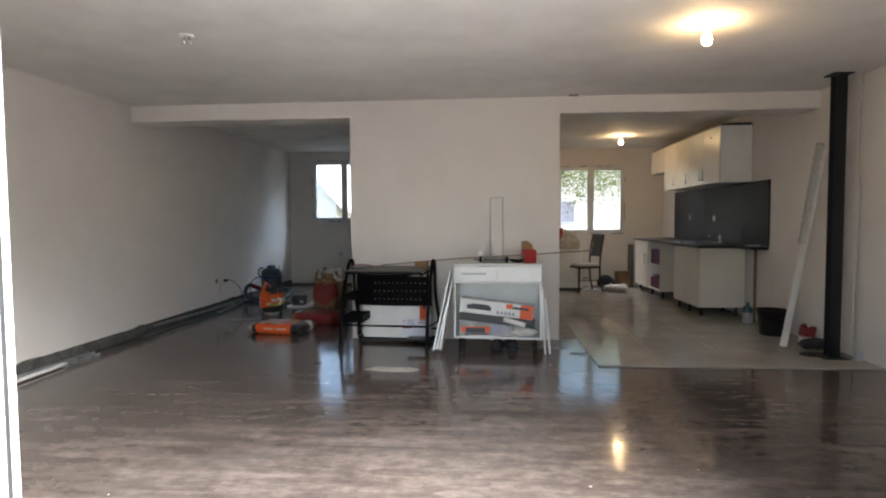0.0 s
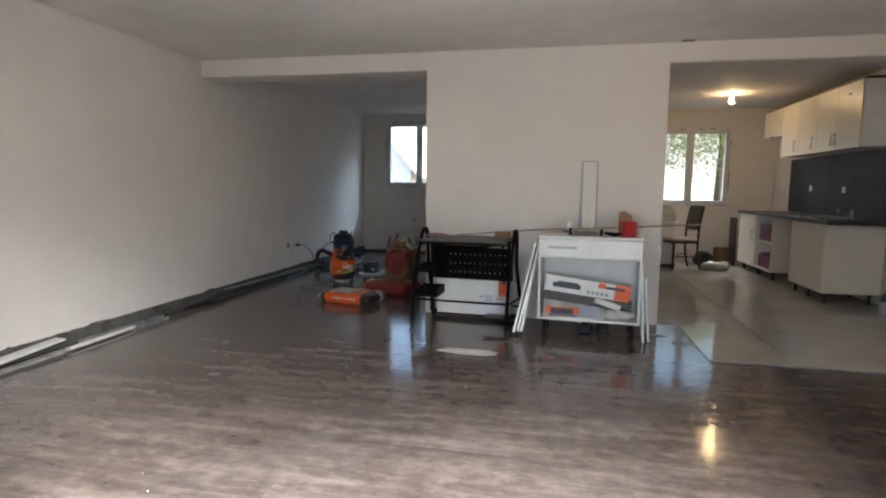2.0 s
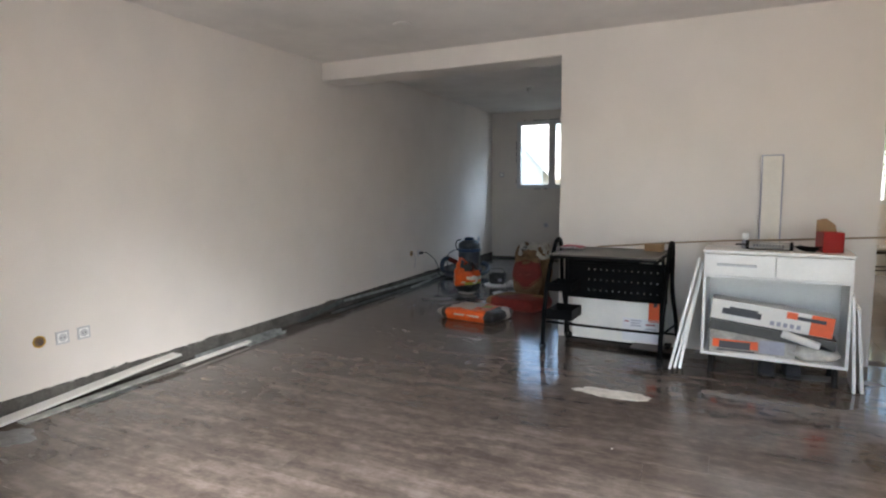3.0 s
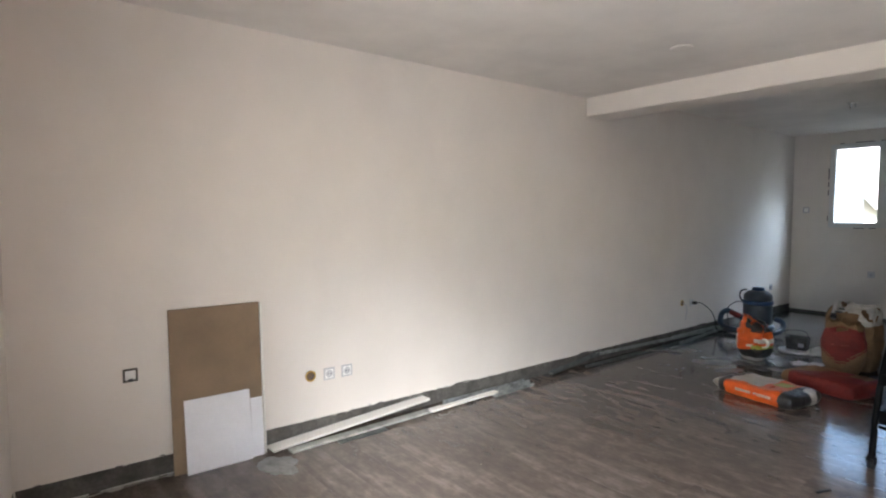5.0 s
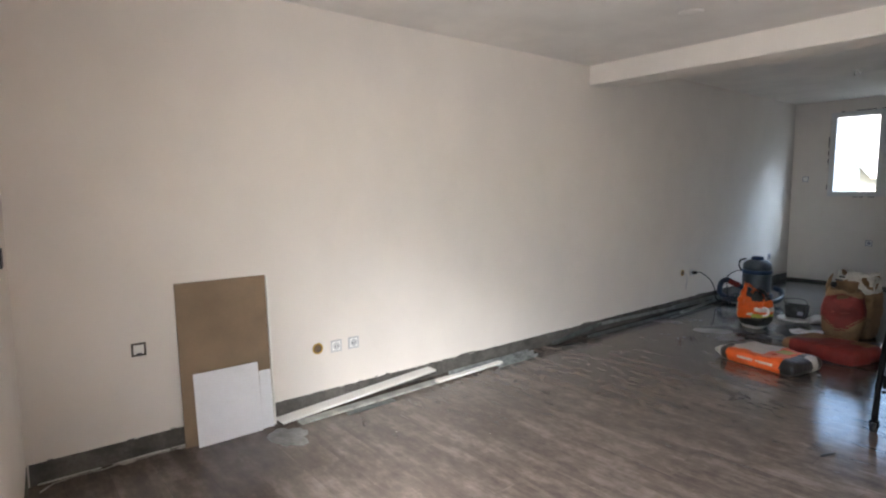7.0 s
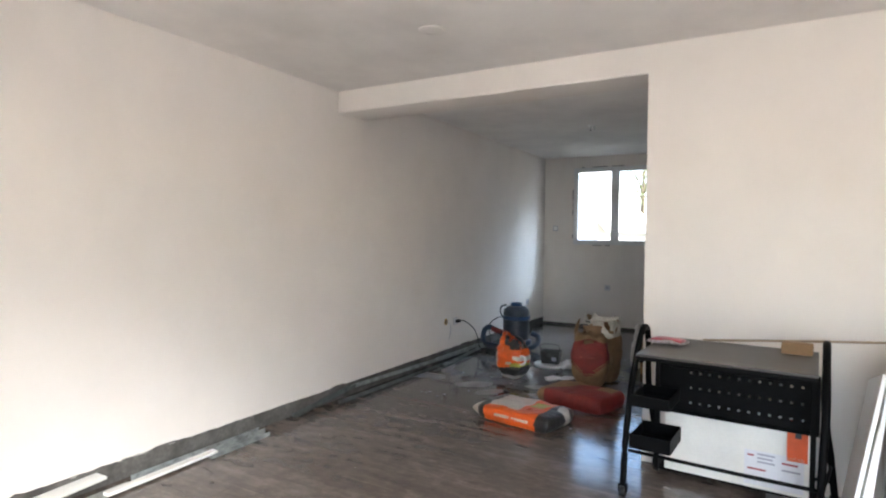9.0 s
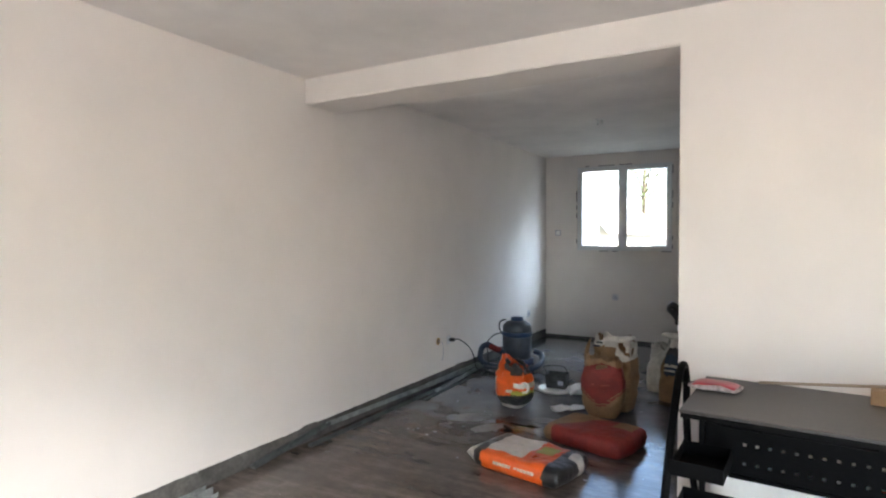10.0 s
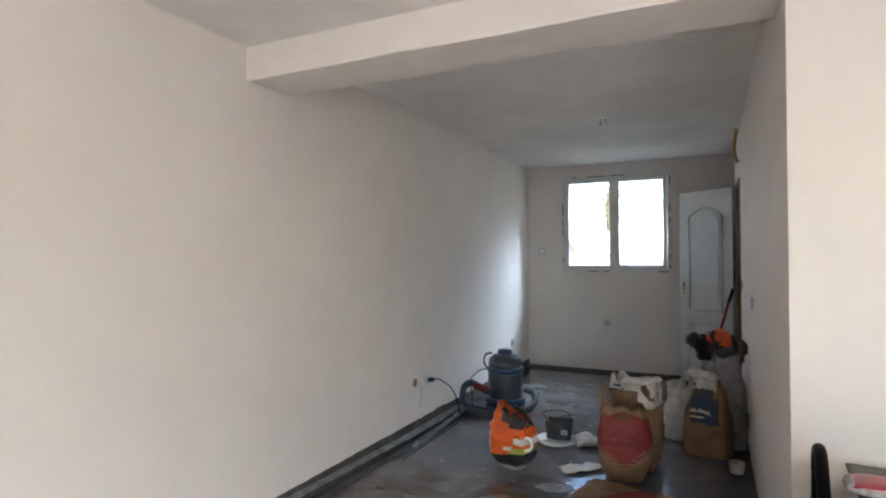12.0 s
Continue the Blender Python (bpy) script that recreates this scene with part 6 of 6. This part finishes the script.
part("top_rail", add_tube(bm_new(), [(-0.185, -0.268, 0.965), (0, -0.278, 0.975), (0.185, -0.268, 0.965)], 0.019, 8), M_DKWOOD, ch)
def sack_lying(name, size, seed, mat, m, label, cat):
    return solid(name, add_pillow(bm_new(), size, seed, crumple=0.045, n=18), mat, m, label, cat)


sack_lying("sack", (0.40, 0.26, 0.13), 81, M_SPILL, pose(2.08, 10.30, 0.005, 0, 0, -18), "pale sack lying on the kitchen tiles", "sack")
sack_lying("dark_bag", (0.26, 0.24, 0.24), 82, M_CLOTH, pose(2.02, 10.85, 0.005), "dark cloth bag by the kitchen wall", "bag")
solid("brown_box", add_box(bm_new(), (0, 0, 0), (0.22, 0.20, 0.28), 0.004), M_FRAMEW, pose(2.28, 10.98, 0.005, 0, 0, 8), "brown carton by the kitchen wall", "carton")
solid("dark_board", add_box(bm_new(), (0, 0, 0), (0.02, 0.32, 0.78), 0.004), M_DKWOOD, pose(2.50, 10.90, 0.005), "dark board standing beyond the base cabinet", "board")


# ---- outside the windows ----
def gable_house(name, x0, x1, y0, y1, eaves, ridge, label):
    """A plain rendered house whose ridge runs along y."""
    h = thing(name, pose(0, 0, -0.16), label, "house")
    xm = (x0 + x1) / 2
    bm = bm_new()
    ring = [(x0, 0), (x1, 0), (x1, eaves), (xm, ridge), (x0, eaves)]
    a = [bm.verts.new((x, y0, z)) for x, z in ring]
    b = [bm.verts.new((x, y1, z)) for x, z in ring]
    bm.faces.new(a), bm.faces.new(b[::-1])
    for k in range(5):
        bm.faces.new((a[k], a[(k + 1) % 5], b[(k + 1) % 5], b[k]))
    bmesh.ops.recalc_face_normals(bm, faces=bm.faces[:])
    part("wall", bm, M_HOUSEW, h)
    for s, xe in ((-1, x0), (1, x1)):
        bm = bm_new()
        ex = xe + s * 0.35
        slope = (ridge - eaves) / abs(xm - xe)
        ez = eaves - 0.35 * slope
        pts = [(xm, ridge + 0.04), (ex, ez + 0.04), (ex, ez + 0.16), (xm, ridge + 0.18)]
        p = [bm.verts.new((x, y0 - 0.25, z)) for x, z in pts]
        q = [bm.verts.new((x, y1 + 0.25, z)) for x, z in pts]
        bm.faces.new(p), bm.faces.new(q[::-1])
        for k in range(4):
            bm.faces.new((p[k], p[(k + 1) % 4], q[(k + 1) % 4], q[k]))
        bmesh.ops.recalc_face_normals(bm, faces=bm.faces[:])
        part("roof", bm, M_ROOF, h)
    for wx in (x0 + (x1 - x0) * 0.28, x0 + (x1 - x0) * 0.72):
        wd = part("window", add_box(bm_new(), (wx - 0.5, y0 - 0.03, 1.2), (wx + 0.5, y0 - 0.005, 2.3), 0.01), M_PVC, h)
        part("pane", add_box(bm_new(), (wx - 0.42, y0 - 0.042, 1.28), (wx + 0.42, y0 - 0.032, 2.22)), M_INKG, wd)
    return h


gable_house("neighbour_house", 1.2, 9.5, 27, 36, 3.0, 5.6, "pale rendered house with clay roof across the garden")
gable_house("neighbour_house", -15.5, -5.9, 22, 32, 2.1, 7.6, "cream rendered house with a steep roof across the garden")


def tree(x, y, h, spread, seed, label):
    """Tapered trunk with limbs and a loose crown of many small leaf cards."""
    rng = random.Random(seed)
    t = thing("tree", pose(x, y, -0.16), label, "tree", "garden trees")
    bm = bm_new()
    add_cyl(bm, (0, 0, 0), (0.1, 0, h * 0.55), 0.16, 0.08, seg=10)
    tips = []
    for k in range(9):
        a = k * 2.4 + rng.random()
        z0 = h * rng.uniform(0.36, 0.55)
        r = spread * rng.uniform(0.45, 0.95)
        tip = Vector((r * math.cos(a), r * math.sin(a), h * rng.uniform(0.5, 0.95)))
        add_cyl(bm, (0.05, 0, z0), tuple(tip), 0.05, 0.012, seg=6)
        tips.append(tip)
    part("trunk", bm, M_BARK, t)
    verts, faces = [], []
    for k in range(7000):
        c = tips[rng.randrange(len(tips))] * rng.uniform(0.55, 1.05)
        c = Vector((c.x, c.y, max(c.z, h * 0.42))) + Vector((rng.gauss(0, spread * 0.2), rng.gauss(0, spread * 0.2), rng.gauss(0, h * 0.075)))
        u = Vector((rng.gauss(0, 1), rng.gauss(0, 1), rng.gauss(0, 0.5))).normalized()
        w = u.cross(Vector((rng.gauss(0, 1), rng.gauss(0, 1), rng.gauss(0, 1)))).normalized()
        s = rng.uniform(0.03, 0.07)
        i = len(verts)
        verts += [c - u * s, c + w * s * 0.5, c + u * s, c - w * s * 0.5]
        faces.append((i, i + 1, i + 2, i + 3))
    me = bpy.data.meshes.new("crown")
    me.from_pydata([tuple(v) for v in verts], [], faces)
    me.materials.append(M_LEAF)
    ob = new("crown", me)
    ob.parent = t
    return t


tree(2.4, 21.5, 6.4, 2.4, 1, "leafy green garden tree beyond the kitchen window")
tree(5.2, 23.0, 6.8, 2.4, 2, "leafy green garden tree beyond the kitchen window")
tree(-3.0, 27.5, 8.2, 2.6, 3, "leafy garden tree beyond the back window")
tree(-6.8, 34.5, 9.5, 3.2, 4, "leafy garden tree behind the neighbouring gable")
rng = random.Random(9)
verts, faces = [], []
for k in range(5000):
    c = Vector((rng.uniform(-14, 14), 19.6 + rng.gauss(0, 0.22), -0.1 + 1.0 * rng.random() ** 0.7))
    u = Vector((rng.gauss(0, 1), rng.gauss(0, 1), rng.gauss(0, 1))).normalized()
    w = u.cross(Vector((rng.gauss(0, 1), rng.gauss(0, 1), rng.gauss(0, 1)))).normalized()
    s = rng.uniform(0.05, 0.10)
    i = len(verts)
    verts += [tuple(c - u * s), tuple(c + w * s * 0.6), tuple(c + u * s), tuple(c - w * s * 0.6)]
    faces.append((i, i + 1, i + 2, i + 3))
me = bpy.data.meshes.new("hedge")
me.from_pydata(verts, [], faces)
me.materials.append(M_LEAF)
tagged(new("hedge", me), "low clipped green hedge across the garden", "hedge", kind="stuff")

# ---- the ground outside ----
def sheet(name, x0, x1, y0, y1, z, mat, label, category):
    bm = bm_new()
    bm.faces.new([bm.verts.new(p) for p in ((x0, y0, z), (x1, y0, z), (x1, y1, z), (x0, y1, z))])
    return solid(name, bm, mat, None, label, category, kind="structure")


sheet("ground", -600, 600, -600, 600, -0.16, M_GRASS, "grass ground round the house", "ground")
structure("pavement", (-5, -3.5, -0.15), (5, 1.5, -0.11), M_PAVE, "pale concrete terrace in front of the patio door", "terrace")


# ---- flooring, piece by piece ----
def piece_mesh(name, lx, ly, th, mat, bevel=0.0015):
    return mesh_of(name, add_box(bm_new(), (0, 0, -th), (lx, ly, 0), 0) if not bevel else bevel_top(lx, ly, th, bevel), mat)


def bevel_top(lx, ly, th, b):
    bm = bm_new()
    lo = [bm.verts.new(p) for p in ((0, 0, -th), (lx, 0, -th), (lx, ly, -th), (0, ly, -th))]
    mi = [bm.verts.new(p) for p in ((0, 0, -b), (lx, 0, -b), (lx, ly, -b), (0, ly, -b))]
    hi = [bm.verts.new(p) for p in ((b, b, 0), (lx - b, b, 0), (lx - b, ly - b, 0), (b, ly - b, 0))]
    bm.faces.new(hi)
    for p, q in ((lo, mi), (mi, hi)):
        for k in range(4):
            bm.faces.new((p[k], p[(k + 1) % 4], q[(k + 1) % 4], q[k]))
    bmesh.ops.recalc_face_normals(bm, faces=bm.faces[:])
    return bm


TX0, TX1, TY0 = 0.81, XR, 5.335      # tiled area: left edge before the opening, right, front edge
lam = thing("floor", pose(0, 0, 0), "glossy dark grey-brown laminate with streaky grain and cement dust", "floor", kind="structure")
PW, PLEN, GAP = 0.192, 1.285, 0.0006
cache = {}
rnd = random.Random(5)


def lay(x0, x1, y0, y1, row):
    """One run of planks along x between x0 and x1."""
    x = x0 - rnd.uniform(0, PLEN * 0.95)
    while x < x1 - 0.001:
        a, b = max(x, x0), min(x + PLEN, x1)
        if b - a > 0.02:
            key = (round(b - a, 3), round(y1 - y0, 3))
            if key not in cache:
                cache[key] = piece_mesh("plank", key[0] - GAP, key[1] - GAP, 0.010, M_LAM, 0.0005)
            ob = new("plank", cache[key])
            ob.location = (a, y0, 0)
            ob.parent = lam
        x += PLEN


y, row = 1.80, 0
while y < YF - 0.001:
    y1 = min(y + PW, YF)
    if y < 1.95:
        lay(JAMB + 0.05, JAMB_R - 0.05, max(y, 1.89), y1, row)
    elif y1 <= TY0 + 0.1:
        lay(XL + 0.004, XR - 0.004, y, min(y1, TY0) if y < TY0 < y1 + 0.1 else y1, row)
    elif y < YP:
        lay(XL + 0.004, TX0 - 0.004, y, y1, row)
    else:
        lay(XL + 0.004, PL - 0.003, y, y1, row)
    y = y1
    row += 1

kf = thing("kitchen_floor", pose(0, 0, 0), "glossy cream ceramic floor tiles, slightly dirty", "tiled floor", kind="structure")
part("grout", add_box(bm_new(), (TX0, TY0, -0.012), (TX1, YF, -0.001)), M_GROUT, kf)
part("grout", add_box(bm_new(), (PR, YP, -0.012), (TX0, YF, -0.001)), M_GROUT, kf)
part("edge_strip", add_box(bm_new(), (TX0 - 0.004, TY0 - 0.004, -0.01), (TX0, YP, 0.006)), M_INK, kf, "dark edge joint of the tiling")
TS = 0.60
tiles = {}
ys = TY0
while ys < YF - 0.01:
    ye = min(ys + TS, YF)
    xs = TX0 - (TS if ys > YP - TS * 0.3 else 0)
    while xs < TX1 - 0.01:
        xa, xe = max(xs, PR if ys > YP - 0.2 else TX0), min(xs + TS, TX1)
        if ys < YP < ye and xa < TX0:
            ya = YP
        else:
            ya = ys
        if xe - xa > 0.02 and ye - ya > 0.02:
            key = (round(xe - xa, 3), round(ye - ya, 3))
            if key not in tiles:
                tiles[key] = piece_mesh("tile", key[0] - 0.003, key[1] - 0.003, 0.008, M_TILE, 0.0015)
            ob = new("tile", tiles[key])
            ob.location = (xa + 0.0015, ya + 0.0015, 0.004)
            ob.parent = kf
        xs += TS
    ys = ye
